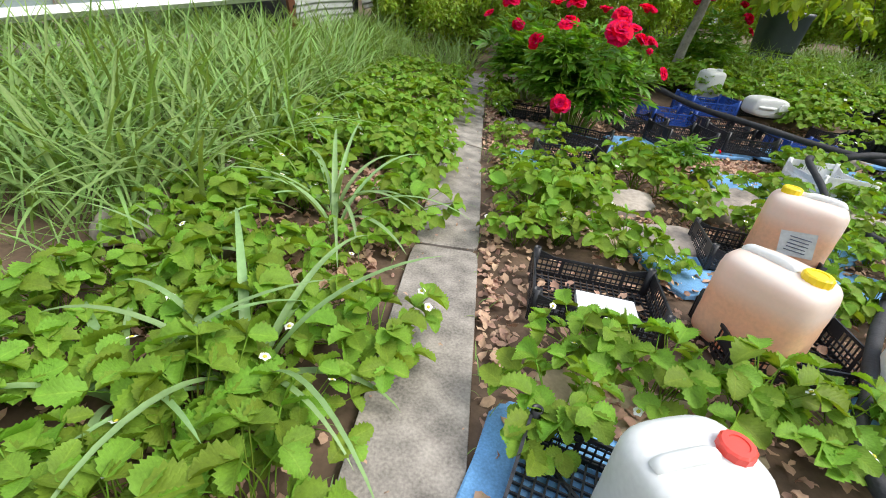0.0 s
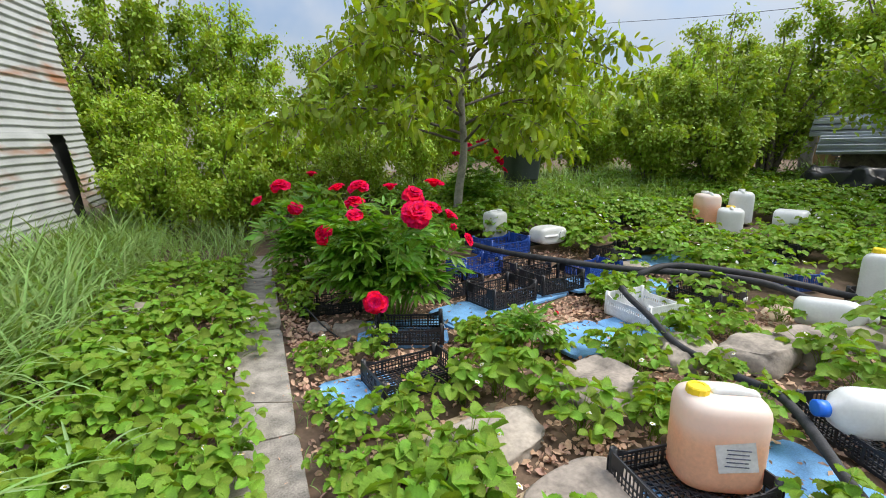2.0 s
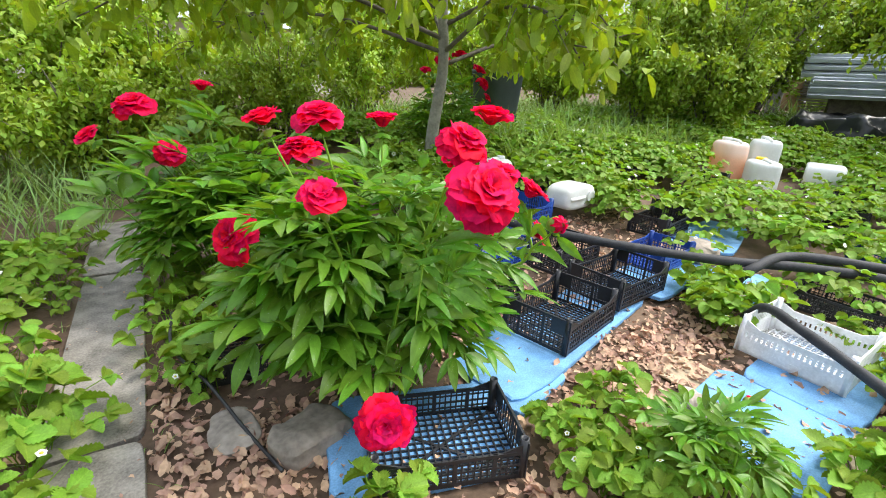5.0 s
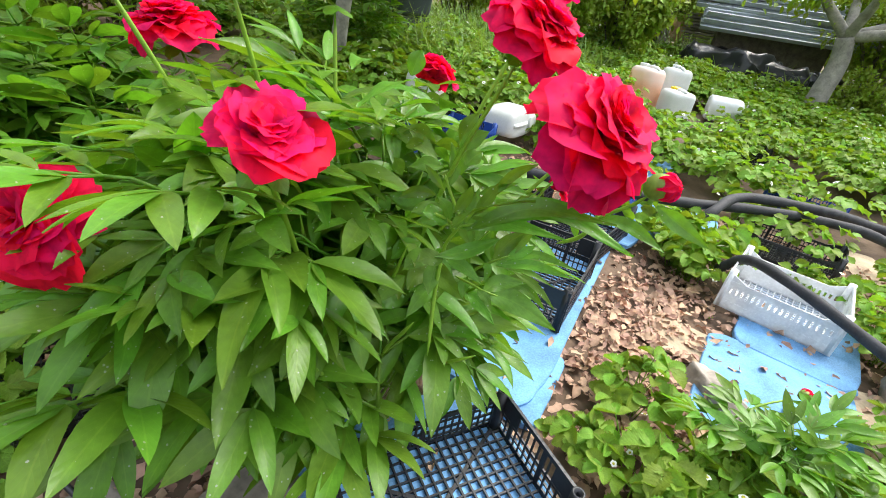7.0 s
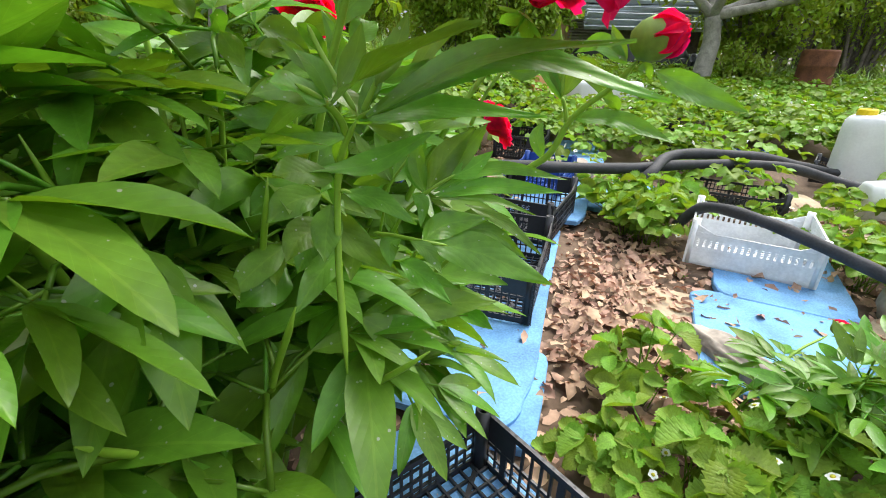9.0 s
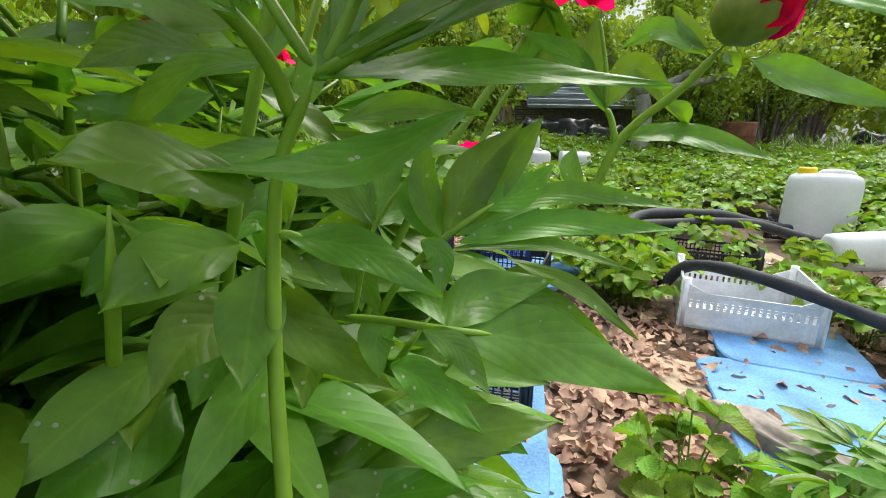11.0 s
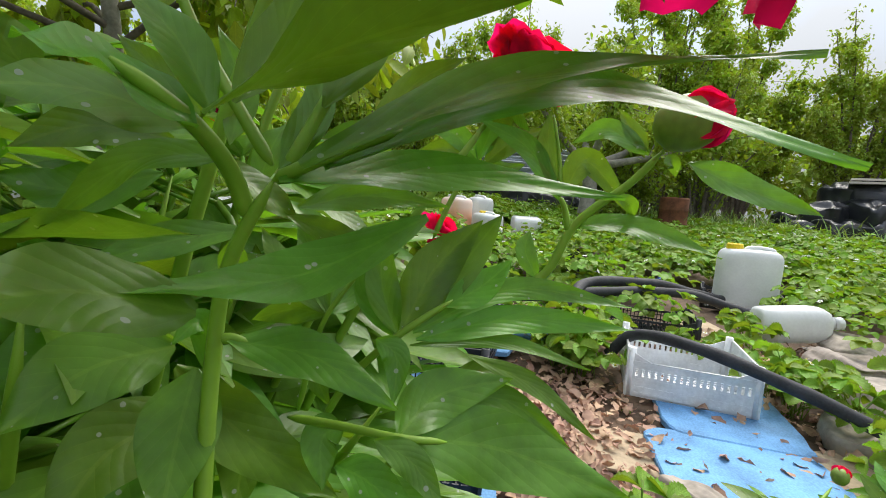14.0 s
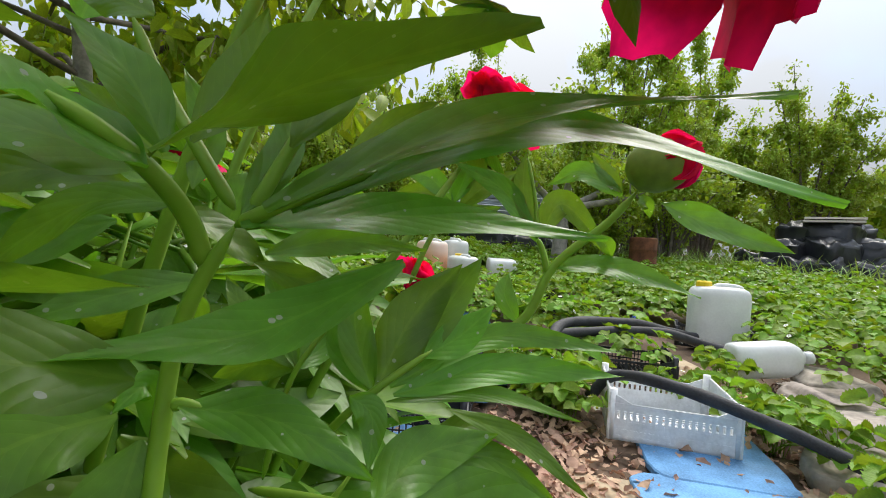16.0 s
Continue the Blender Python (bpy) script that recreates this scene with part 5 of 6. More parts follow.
near_leaf((1.612, 5.628, 0.542), (1.643, 5.625, 0.540), (1.672, 5.613, 0.526), (-0.386, -0.510, 0.630), 0.058)
near_leaf((1.724, 5.662, 0.716), (1.709, 5.674, 0.660), (1.687, 5.677, 0.589), (-0.419, -0.516, 0.519), 0.051)
near_leaf((1.644, 5.487, 0.709), (1.650, 5.486, 0.676), (1.651, 5.479, 0.631), (-0.612, -0.561, 0.444), 0.043)
near_leaf((1.685, 5.530, 0.880), (1.704, 5.529, 0.924), (1.723, 5.527, 0.954), (-0.301, -0.271, 0.563), 0.043)
near_leaf((1.101, 5.571, 1.097), (1.035, 5.512, 1.107), (0.968, 5.454, 1.094), (0.07, -0.21, 1.00), 0.041)
near_leaf((1.536, 5.745, 1.129), (1.486, 5.707, 1.138), (1.436, 5.669, 1.123), (-0.15, -0.17, 1.00), 0.054)
near_leaf((1.491, 5.663, 1.021), (1.497, 5.752, 1.028), (1.504, 5.840, 1.012), (-0.20, 0.17, 1.00), 0.050)
near_leaf((1.301, 5.734, 1.037), (1.239, 5.725, 1.041), (1.177, 5.715, 1.021), (-0.28, -0.11, 1.00), 0.042)
near_leaf((1.034, 5.747, 1.040), (1.097, 5.695, 1.065), (1.160, 5.642, 1.065), (0.09, 0.27, 1.00), 0.053)
near_leaf((1.396, 5.578, 1.097), (1.383, 5.504, 1.115), (1.371, 5.430, 1.109), (-0.21, 0.21, 1.00), 0.047)
near_leaf((1.037, 5.426, 1.122), (1.034, 5.506, 1.134), (1.031, 5.586, 1.122), (0.22, -0.10, 1.00), 0.046)
near_leaf((1.233, 5.371, 1.123), (1.297, 5.379, 1.153), (1.361, 5.386, 1.159), (-0.21, 0.21, 1.00), 0.052)
near_leaf((1.128, 5.576, 1.067), (1.111, 5.493, 1.070), (1.094, 5.410, 1.049), (0.30, 0.12, 1.00), 0.054)
near_leaf((1.515, 5.508, 1.119), (1.547, 5.453, 1.137), (1.579, 5.398, 1.130), (0.07, 0.25, 1.00), 0.045)
near_leaf((1.356, 5.710, 1.084), (1.422, 5.726, 1.104), (1.487, 5.741, 1.100), (0.21, 0.10, 1.00), 0.045)
near_leaf((1.493, 5.604, 1.047), (1.536, 5.529, 1.081), (1.580, 5.454, 1.090), (0.23, 0.10, 1.00), 0.050)
near_leaf((1.333, 5.566, 1.138), (1.284, 5.631, 1.137), (1.235, 5.696, 1.112), (-0.00, 0.03, 1.00), 0.049)
near_leaf((1.137, 5.438, 1.010), (1.153, 5.359, 1.043), (1.169, 5.280, 1.051), (-0.23, 0.29, 1.00), 0.052)
near_leaf((1.280, 5.360, 1.118), (1.237, 5.318, 1.137), (1.193, 5.276, 1.132), (0.14, -0.28, 1.00), 0.047)
near_leaf((1.080, 5.500, 1.125), (1.079, 5.431, 1.151), (1.078, 5.362, 1.153), (-0.07, 0.06, 1.00), 0.041)
near_leaf((1.227, 5.740, 1.106), (1.279, 5.679, 1.113), (1.331, 5.617, 1.097), (0.17, 0.12, 1.00), 0.047)
near_leaf((1.096, 5.367, 1.124), (1.171, 5.332, 1.131), (1.246, 5.298, 1.114), (-0.06, 0.08, 1.00), 0.053)
near_leaf((1.177, 5.602, 1.036), (1.109, 5.597, 1.035), (1.041, 5.593, 1.011), (-0.13, 0.25, 1.00), 0.042)
near_leaf((1.417, 5.394, 1.138), (1.451, 5.451, 1.140), (1.484, 5.508, 1.118), (0.26, 0.10, 1.00), 0.053)
near_leaf((1.275, 5.404, 1.048), (1.212, 5.422, 1.079), (1.150, 5.440, 1.086), (-0.15, 0.21, 1.00), 0.042)
near_leaf((1.534, 5.476, 1.079), (1.501, 5.423, 1.107), (1.468, 5.370, 1.111), (0.21, -0.19, 1.00), 0.051)
near_leaf((1.015, 5.659, 1.025), (1.034, 5.726, 1.025), (1.053, 5.793, 1.000), (-0.10, 0.29, 1.00), 0.049)
near_leaf((1.200, 5.746, 1.024), (1.220, 5.833, 1.061), (1.239, 5.919, 1.073), (0.11, 0.29, 1.00), 0.041)
near_leaf((1.497, 5.635, 1.094), (1.533, 5.580, 1.096), (1.570, 5.524, 1.074), (-0.22, -0.01, 1.00), 0.048)
near_leaf((1.297, 5.501, 1.104), (1.329, 5.449, 1.127), (1.362, 5.397, 1.126), (-0.21, -0.17, 1.00), 0.044)
stem(bush, [(1.410, 5.300, 0.579), (1.445, 5.338, 0.710), (1.465, 5.351, 0.806), (1.466, 5.340, 0.848), (1.469, 5.319, 0.885)], 0.0050)
stem(bush, [(1.469, 5.319, 0.885), (1.476, 5.294, 0.898), (1.504, 5.265, 0.917)], 0.0040)
stem(bush, [(1.469, 5.335, 0.864), (1.456, 5.332, 0.886), (1.430, 5.327, 0.906), (1.399, 5.333, 0.925)], 0.0050)
stem(bush, [(1.476, 5.326, 0.893), (1.472, 5.342, 0.917), (1.465, 5.365, 0.955), (1.458, 5.374, 0.981)], 0.0040)
stem(bush, [(1.476, 5.318, 0.889), (1.489, 5.305, 0.926), (1.500, 5.283, 0.974)], 0.0040)
stem(bush, [(1.580, 5.384, 0.696), (1.582, 5.376, 0.737), (1.584, 5.362, 0.782), (1.610, 5.339, 0.828)], 0.0028)
stem(bush, [(1.559, 5.346, 0.706), (1.558, 5.322, 0.747), (1.565, 5.291, 0.781), (1.588, 5.258, 0.809)], 0.0034)
stem(bush, [(1.532, 5.356, 0.720), (1.528, 5.311, 0.727), (1.528, 5.268, 0.730), (1.548, 5.241, 0.724)], 0.0034)
stem(bush, [(1.462, 5.344, 0.799), (1.464, 5.338, 0.800), (1.468, 5.330, 0.797)], 0.0034)
# foliage that closes the flank of the bush
flank = np.random.default_rng(31)
for k in range(50):
    p = (flank.uniform(1.0, 1.25), flank.uniform(5.44, 5.75), flank.uniform(0.45, 1.02))
    ob = part("leaf", PEONY_LEAVES[k % 10], M_PEONY, bush)
    ob.matrix_world = pose(*p, 0, 0, flank.uniform(60, 250)) @ pose(0, 0, 0, flank.uniform(-25, 25), flank.uniform(-30, 10), 0) @ Matrix.Scale(flank.uniform(0.7, 0.95), 4)
# peonies behind
peony(1.08, 7.35, 0.82, 1.0, 34, [(0.6, 7.3, 1.25, -0.2, -0.3, 0.9, 1.0), (0.35, 7.5, 1.05, -0.5, -0.2, 0.7, 0.8), (0.75, 7.15, 1.0, 0, -0.6, 0.7, 0.8), (1.0, 7.6, 1.35, 0, -0.1, 1, 0.8)],
      "tall peony bush with deep red flowers behind the first", 8, None, 1.2, 7)
peony(4.3, 9.6, 0.8, 1.0, 18, [(4.0, 9.3, 1.75, 0, -0.4, 0.9, 1.0), (4.5, 9.2, 1.65, 0.2, -0.4, 0.8, 1.0), (4.75, 9.4, 1.5, 0.4, -0.4, 0.6, 0.95), (3.85, 9.5, 1.6, -0.2, -0.3, 0.8, 0.9), (4.4, 9.5, 1.85, 0, 0, 1, 0.9), (4.9, 9.5, 1.3, 0.5, -0.3, 0.5, 0.8)],
      "distant peony bush with crimson flowers near a tub", 9, None, 1.1, 5)
# young shoots beside the blue sheet
young = peony(2.3, 4.56, 0.2, 0.3, 7, [], "young peony shoots without flowers on the bed", 12, None, 0.62, 5)
add_bud(young, (2.588, 4.575, 0.28), (0.6, -0.3, 0.5), 0.55)
stem(young, [(2.28, 4.8, 0.02), (2.434, 4.688, 0.22), (2.568, 4.595, 0.26)], 0.005)


# ---- grass and garlic ----
def blades(name, n, xr, yr, h0, h1, w, material, label, seed, dens=None, droop=(0.5, 2.0), category="grass"):
    r = np.random.default_rng(seed)
    x, y = r.uniform(*xr, n), r.uniform(*yr, n)
    if dens is not None:
        keep = r.random(n) < dens(x, y)
        x, y = x[keep], y[keep]
    n = len(x)
    a = r.uniform(0, 6.28, n)
    lean = r.uniform(0.05, 0.5, n)
    way = np.stack([np.cos(a) * lean, np.sin(a) * lean, np.ones(n)], 1)
    nor = np.stack([-np.cos(a), -np.sin(a), np.full(n, 0.3)], 1)
    g = Geo()
    leaves(g, np.stack([x, y, ground_z(x, y) - 0.01], 1), way, nor, r.uniform(h0, h1, n), w * r.uniform(0.7, 1.3, n), "blade", 6, r.uniform(*droop, n), 0.3)
    return tagged(part(name, g, material), label, category, kind="stuff")


edge = lambda x, y: np.clip((-0.95 - 0.04 * (y - 3) - x) * 2.2, 0, 1)
blades("tall_grass", 9500, (-4.8, -0.8), (2.2, 12), 0.55, 1.2, 0.028, M_GRASS, "tall unmown green grass beside the shed", 1, edge)
blades("tall_grass", 2600, (-4.5, 0.2), (8.6, 13), 0.5, 0.9, 0.016, M_GRASS, "tall green grass at the end of the path", 2)
blades("tall_grass", 3200, (4.8, 9.5), (8.6, 11.5), 0.5, 0.95, 0.02, M_GRASS, "tall green grass behind the strawberry bed", 3)
blades("short_grass", 2600, (-0.9, 0.9), (0.5, 9), 0.04, 0.12, 0.006, M_GRASS, "short grass tufts along the path edges", 4, lambda x, y: (np.abs(np.abs(x - 0.27) - 0.22) < 0.04) * 1.0)
blades("short_grass", 1800, (-3.8, -0.8), (-1.0, 3.2), 0.2, 0.6, 0.012, M_GRASS, "scattered grass among strawberry plants", 5, lambda x, y: (x < -1.15) * 0.8)


def garlic(x, y, n, h, seed):
    r = np.random.default_rng(seed)
    a = np.arange(n) * 2.4 + r.uniform(-0.4, 0.4, n)
    way = np.stack([np.cos(a) * r.uniform(0.1, 0.55, n), np.sin(a) * r.uniform(0.1, 0.55, n), np.ones(n)], 1)
    nor = np.stack([-np.cos(a), -np.sin(a), np.full(n, 0.3)], 1)
    base = np.stack([x + 0.03 * np.cos(a), y + 0.03 * np.sin(a), np.full(n, 0.0)], 1)
    plant = thing("garlic_plant", "tall blue-green garlic plant with arching strap leaves", "garlic", "garlic plants among the strawberries")
    for i in range(n):
        g = Geo()
        leaves(g, base[i], way[i], nor[i], h * r.uniform(0.7, 1.15), r.uniform(0.026, 0.046), "blade", 12, r.uniform(0.8, 2.3), 0.45)
        part("leaf", g, M_GARLIC, plant)


for x, y, n, h, sd in ((-0.28, 1.36, 13, 0.8, 1), (-0.42, 2.75, 13, 0.72, 2), (-0.35, 2.55, 8, 0.8, 3), (-0.62, 1.25, 9, 0.7, 4), (-0.42, 5.2, 8, 0.4, 5), (-0.55, 4.0, 9, 0.42, 6), (-1.2, 3.6, 9, 0.7, 7), (-0.85, 2.0, 6, 0.5, 8)):
    garlic(x, y, n, h, sd)


# ---- dry leaves ----
def litter(n, xr, yr, seed, dens, size=1.0, lift=0.0):
    r = np.random.default_rng(seed)
    x, y = r.uniform(*xr, n), r.uniform(*yr, n)
    k = r.random(n) < dens(x, y)
    x, y = x[k], y[k]
    n = len(x)
    a = r.uniform(0, 6.28, n)
    way = np.stack([np.cos(a), np.sin(a), r.uniform(-0.3, 0.4, n)], 1)
    nor = np.stack([r.normal(0, 0.4, n), r.normal(0, 0.4, n), np.ones(n)], 1)
    g = Geo()
    s = size * r.uniform(0.025, 0.07, n)
    leaves(g, np.stack([x, y, ground_z(x, y) + lift + r.uniform(-0.012, 0.026, n)], 1), way, nor, s, s * r.uniform(0.4, 0.75, n), "ovate", 5, r.uniform(-1.0, 1.4, n), r.uniform(-0.4, 0.9, n), 0.10, 0.12)
    tagged(part("dry_leaves", g, M_LITTER), "dry brown fallen leaves covering the soil", "dry leaves", kind="stuff")


def patch(x, y, spots):
    out = np.zeros_like(x)
    for cx, cy, rx, ry in spots:
        out = np.maximum(out, np.clip(1.6 - 1.3 * np.sqrt(((x - cx) / rx) ** 2 + ((y - cy) / ry) ** 2), 0, 1))
    return out


litter(64000, (-1.3, 5.2), (0.3, 7.2), 21, lambda x, y: np.maximum(0.22 * ((x < 0.05) | (x > 0.5)), patch(x, y, [(2.35, 4.85, 0.5, 0.45), (1.5, 4.7, 0.9, 0.3), (3.05, 5.25, 0.75, 0.34), (2.6, 5.15, 0.35, 0.3), (-0.25, 2.9, 0.3, 0.9), (-0.4, 2.1, 0.35, 0.5), (0.58, 5.5, 0.10, 1.3), (0.95, 5.6, 0.35, 0.3), (0.55, 2.2, 0.07, 0.8), (4.4, 4.4, 0.5, 0.3), (1.9, 3.35, 0.4, 0.15), (3.0, 3.6, 0.5, 0.2), (2.0, 2.5, 0.3, 0.2)])))


litter(260, (0.1, 0.46), (0.6, 8), 22, lambda x, y: 0.3 + 0.7 * (np.abs(x - 0.28) > 0.12), 0.35, 0.022)


# ---- trees and shrubs ----
def branchy(pts, r0, r1, g, k=8):
    p = spline(pts, 6)
    g.tube(p, np.linspace(r0, r1, len(p)), k)
    return p


def leaf_cloud(lines, per, spread, size, aspect, seed, droop_down=0.6, n=3, kind="ovate"):
    """Leaves gathered round twig lines."""
    r = np.random.default_rng(seed)
    pts = np.concatenate([ln[r.integers(0, len(ln), per)] for ln in lines])
    c = len(pts)
    pts = pts + r.normal(0, spread, (c, 3))
    a = r.uniform(0, 6.28, c)
    way = np.stack([np.cos(a), np.sin(a), r.uniform(-1.4, 0.3, c) * droop_down * 1.6], 1)
    nor = np.stack([r.normal(0, 0.5, c), r.normal(0, 0.5, c), np.ones(c)], 1)
    s = size * r.uniform(0.6, 1.25, c)
    g = Geo()
    leaves(g, pts, way, nor, s, s * aspect, kind, n, r.uniform(0.1, 0.8, c), 0.25)
    return g


def shrub(x, y, rx, ry, h, count, size, material, label, seed, name="shrub", category="shrub", trunk=0.03, lift=0.0, aspect=0.6):
    r = np.random.default_rng(seed)
    z0 = float(ground_z(x, y))
    ob = thing(name, label, category, m=pose(x, y, z0))
    wood, lines = Geo(), []
    nb = 16
    for i in range(nb):
        a, f = i * 2.4 + r.uniform(-0.4, 0.4), math.sqrt((i + 0.5) / nb)
        top = np.array((rx * f * math.cos(a) * r.uniform(0.8, 1.1), ry * f * math.sin(a) * r.uniform(0.8, 1.1), h * (lift + (1 - lift) * (1.05 - 0.55 * f * f) * r.uniform(0.75, 1.1))))
        p = branchy([(0.1 * rx * math.cos(a), 0.1 * ry * math.sin(a), 0), top * (0.45, 0.45, 0.55), top], trunk, trunk * 0.2, wood, 5)
        lines.append(p[int(len(p) * 0.3):])
        for j in range(5):
            q = p[int(len(p) * r.uniform(0.35, 0.95))]
            e = q + unit(np.array((math.cos(a), math.sin(a), 0.4)) + r.normal(0, 0.8, 3)) * r.uniform(0.25, 0.5) * max(rx, ry) * 0.6
            e[2] = max(e[2], 0.1)
            lines.append(branchy([q, (q + e) / 2 + r.normal(0, 0.04, 3), e], trunk * 0.35, trunk * 0.1, wood, 4))
    part("branch", wood, M_BARK, ob)
    per = max(1, count // len(lines))
    part("crown", leaf_cloud(lines, per, 0.05 + 0.032 * max(rx, ry), size, aspect, seed + 1, 0.6, 2), material, ob)
    return ob


SHRUBS = [
    (-2.2, 13.2, 1.4, 1.2, 3.4, 5200, 0.11, 0), (-0.6, 13.0, 1.3, 1.0, 3.0, 5200, 0.11, 0), (0.9, 13.2, 1.3, 1.0, 2.9, 4800, 0.11, 0), (-1.3, 11.4, 1.0, 0.8, 2.0, 3600, 0.10, 0), (0.1, 10.9, 0.9, 0.7, 1.8, 3400, 0.10, 0),
    (1.5, 10.9, 0.9, 0.8, 1.5, 3000, 0.09, 1), (2.5, 11.6, 1.0, 0.9, 1.8, 3200, 0.09, 1), (-2.6, 16.0, 2.3, 1.6, 7.0, 9000, 0.14, 1), (-0.2, 16.8, 2.2, 1.6, 6.2, 8500, 0.14, 0), (-4.8, 15.0, 2.2, 1.6, 6.6, 7500, 0.14, 1),
    (7.5, 13.2, 1.7, 1.2, 2.9, 5200, 0.11, 0), (9.5, 12.8, 1.8, 1.4, 3.2, 5600, 0.12, 0), (9.3, 9.9, 1.3, 1.1, 2.7, 5600, 0.12, 1), (10.6, 9.2, 1.4, 1.2, 3.1, 5800, 0.12, 1), (11.4, 11.4, 1.8, 1.4, 3.6, 6000, 0.13, 0),
    (13.2, 9.8, 1.6, 1.4, 3.8, 5200, 0.13, 1), (14.6, 5.0, 1.7, 1.7, 4.4, 5200, 0.12, 1), (16.2, 2.9, 1.8, 1.8, 4.6, 5200, 0.12, 1), (4.6, 13.6, 1.7, 1.2, 2.8, 4600, 0.11, 0), (2.8, 15.0, 1.8, 1.3, 4.4, 6000, 0.13, 1),
    (5.8, 16.5, 2.2, 1.5, 4.6, 6000, 0.13, 0), (16.8, 8.5, 2.6, 2.2, 7.0, 11000, 0.15, 0), (18.5, 4.0, 2.6, 2.6, 9.0, 16000, 0.16, 0), (21.0, 1.0, 2.4, 2.4, 8.6, 13000, 0.16, 0), (19.5, -1.8, 2.4, 2.4, 6.8, 10000, 0.15, 1), (14.5, 12.5, 2.4, 1.8, 4.6, 6000, 0.14, 1), (12.6, 5.2, 0.6, 0.6, 0.9, 1600, 0.1, 1),
]
for i, (x, y, rx, ry, h, c, s, k) in enumerate(SHRUBS):
    tall = h > 3.5
    shrub(x, y, rx, ry, h, int(c * 2.7), s * 0.86, M_SHRUB2 if k else M_SHRUB, ("leafy green tree behind the garden" if tall else "dense dark green shrub behind the bed") if k else ("light green leafy tree at the garden edge" if tall else "fresh yellow-green bush behind the bed"), 300 + i * 7, "tree" if tall else "shrub", "tree" if tall else "shrub", 0.06 if tall else 0.022, 0.06 if tall else 0.0)


def cherry_tree():
    x, y = 3.62, 8.95
    z0 = float(ground_z(x, y))
    ob = thing("cherry_tree", "young cherry tree with hanging bright green leaves", "tree", m=pose(x, y, z0))
    r = np.random.default_rng(77)
    t = Geo()
    trunk = branchy([(0, 0, -0.05), (0.03, -0.05, 0.6), (0.10, -0.1, 1.3), (0.05, -0.1, 2.2), (0.1, -0.1, 3.4), (0.0, 0, 4.6)], 0.085, 0.03, t, 12)
    part("trunk", t, M_BARKG, ob, "grey-brown cherry trunk")
    wood, lines = Geo(), []
    for i in range(34):
        a = i * 2.4 + r.uniform(-0.3, 0.3)
        h = 1.3 + 2.9 * (i / 34)
        b = trunk[int(np.argmin(np.abs(trunk[:, 2] - h)))]
        ln = r.uniform(1.9, 3.5) * (1.05 - 0.35 * i / 34)
        out = np.array((math.cos(a), math.sin(a), 0))
        p = branchy([b, b + out * ln * 0.4 + (0, 0, 0.35), b + out * ln * 0.75 + (0, 0, 0.30), b + out * ln + (0, 0, -0.15)], 0.028, 0.006, wood, 6)
        lines.append(p[8:])
        for j in range(10):
            q = p[int(r.uniform(0.3, 0.98) * (len(p) - 1))]
            e = q + unit(out * 0.6 + r.normal(0, 0.6, 3) * (1, 1, 0.3) + np.array((0, 0, -0.35))) * r.uniform(0.3, 0.75)
            lines.append(branchy([q, (q + e) / 2 + (0, 0, 0.06), e], 0.008, 0.003, wood, 4))
    part("branch", wood, M_BARK, ob)
    part("crown", leaf_cloud(lines, 30, 0.09, 0.17, 0.44, 78, 1.3, 5), M_CHERRY, ob, "hanging bright green cherry leaves")


cherry_tree()


def old_tree(x, y, z0):
    ob = thing("old_fruit_tree", "old leaning fruit tree with bare grey limbs", "tree", m=pose(x, y, z0))
    t, wood, lines = Geo(), Geo(), []
    r = np.random.default_rng(5)
    tr = branchy([(0, 0, -0.1), (0.0, 0.0, 0.5), (0.08, -0.03, 1.0), (0.05, 0.05, 1.45)], 0.19, 0.14, t, 12)
    part("trunk", t, M_BARKG, ob, "thick grey bark trunk")
    top = tr[-1]
    for way, ln in (((0.7, -0.9, 0.55), 2.6), ((0.2, -1.2, 0.35), 2.8), ((-0.3, 0.8, 0.8), 2.2), ((0.9, 0.3, 0.9), 2.4), ((-0.6, -0.2, 1.0), 2.0)):
        w = unit(way)
        p = branchy([top, top + w * ln * 0.35 + r.normal(0, 0.06, 3), top + w * ln * 0.7 + r.normal(0, 0.12, 3), top + w * ln], 0.10, 0.03, wood, 8)
        lines.append(p[12:])
        for j in range(9):
            q = p[int(r.uniform(0.3, 1) * (len(p) - 1))]
            e = q + unit(w + r.normal(0, 0.7, 3) + np.array((0, 0, 0.3))) * r.uniform(0.5, 1.1)
            lines.append(branchy([q, (q + e) / 2 + r.normal(0, 0.05, 3), e], 0.025, 0.006, wood, 5))
    part("branch", wood, M_BARKG, ob)
    part("crown", leaf_cloud(lines, 150, 0.18, 0.12, 0.6, 6, 0.6, 3), M_SHRUB2, ob)


old_tree(12.0, 5.75, float(ground_z(12.0, 5.75)))
old_tree(16.00, 10.39, float(ground_z(16.00, 10.39)))


# ---- far things ----
def tub():
    ob = thing("storage_tub", "dark slate-grey plastic tub with a rim", "tub", m=pose(6.05, 10.7, float(ground_z(6.05, 10.7)) + 0.45))
    g = Geo()
    g.rings([np.c_[squircle(0.40 * s, 0.34 * s, 4), np.full(28, z)] for z, s in ((0, 0.84), (0.05, 0.88), (0.62, 1), (0.66, 1.05), (0.72, 1.06), (0.72, 1.0), (0.1, 0.86))])
    part("body", g, M_TUB, ob)
    g = Geo()
    g.box((0, 0, -0.27), (0.6, 0.5, 0.5))
    part("stand", g, M_TUB, ob, smooth=False)


tub()


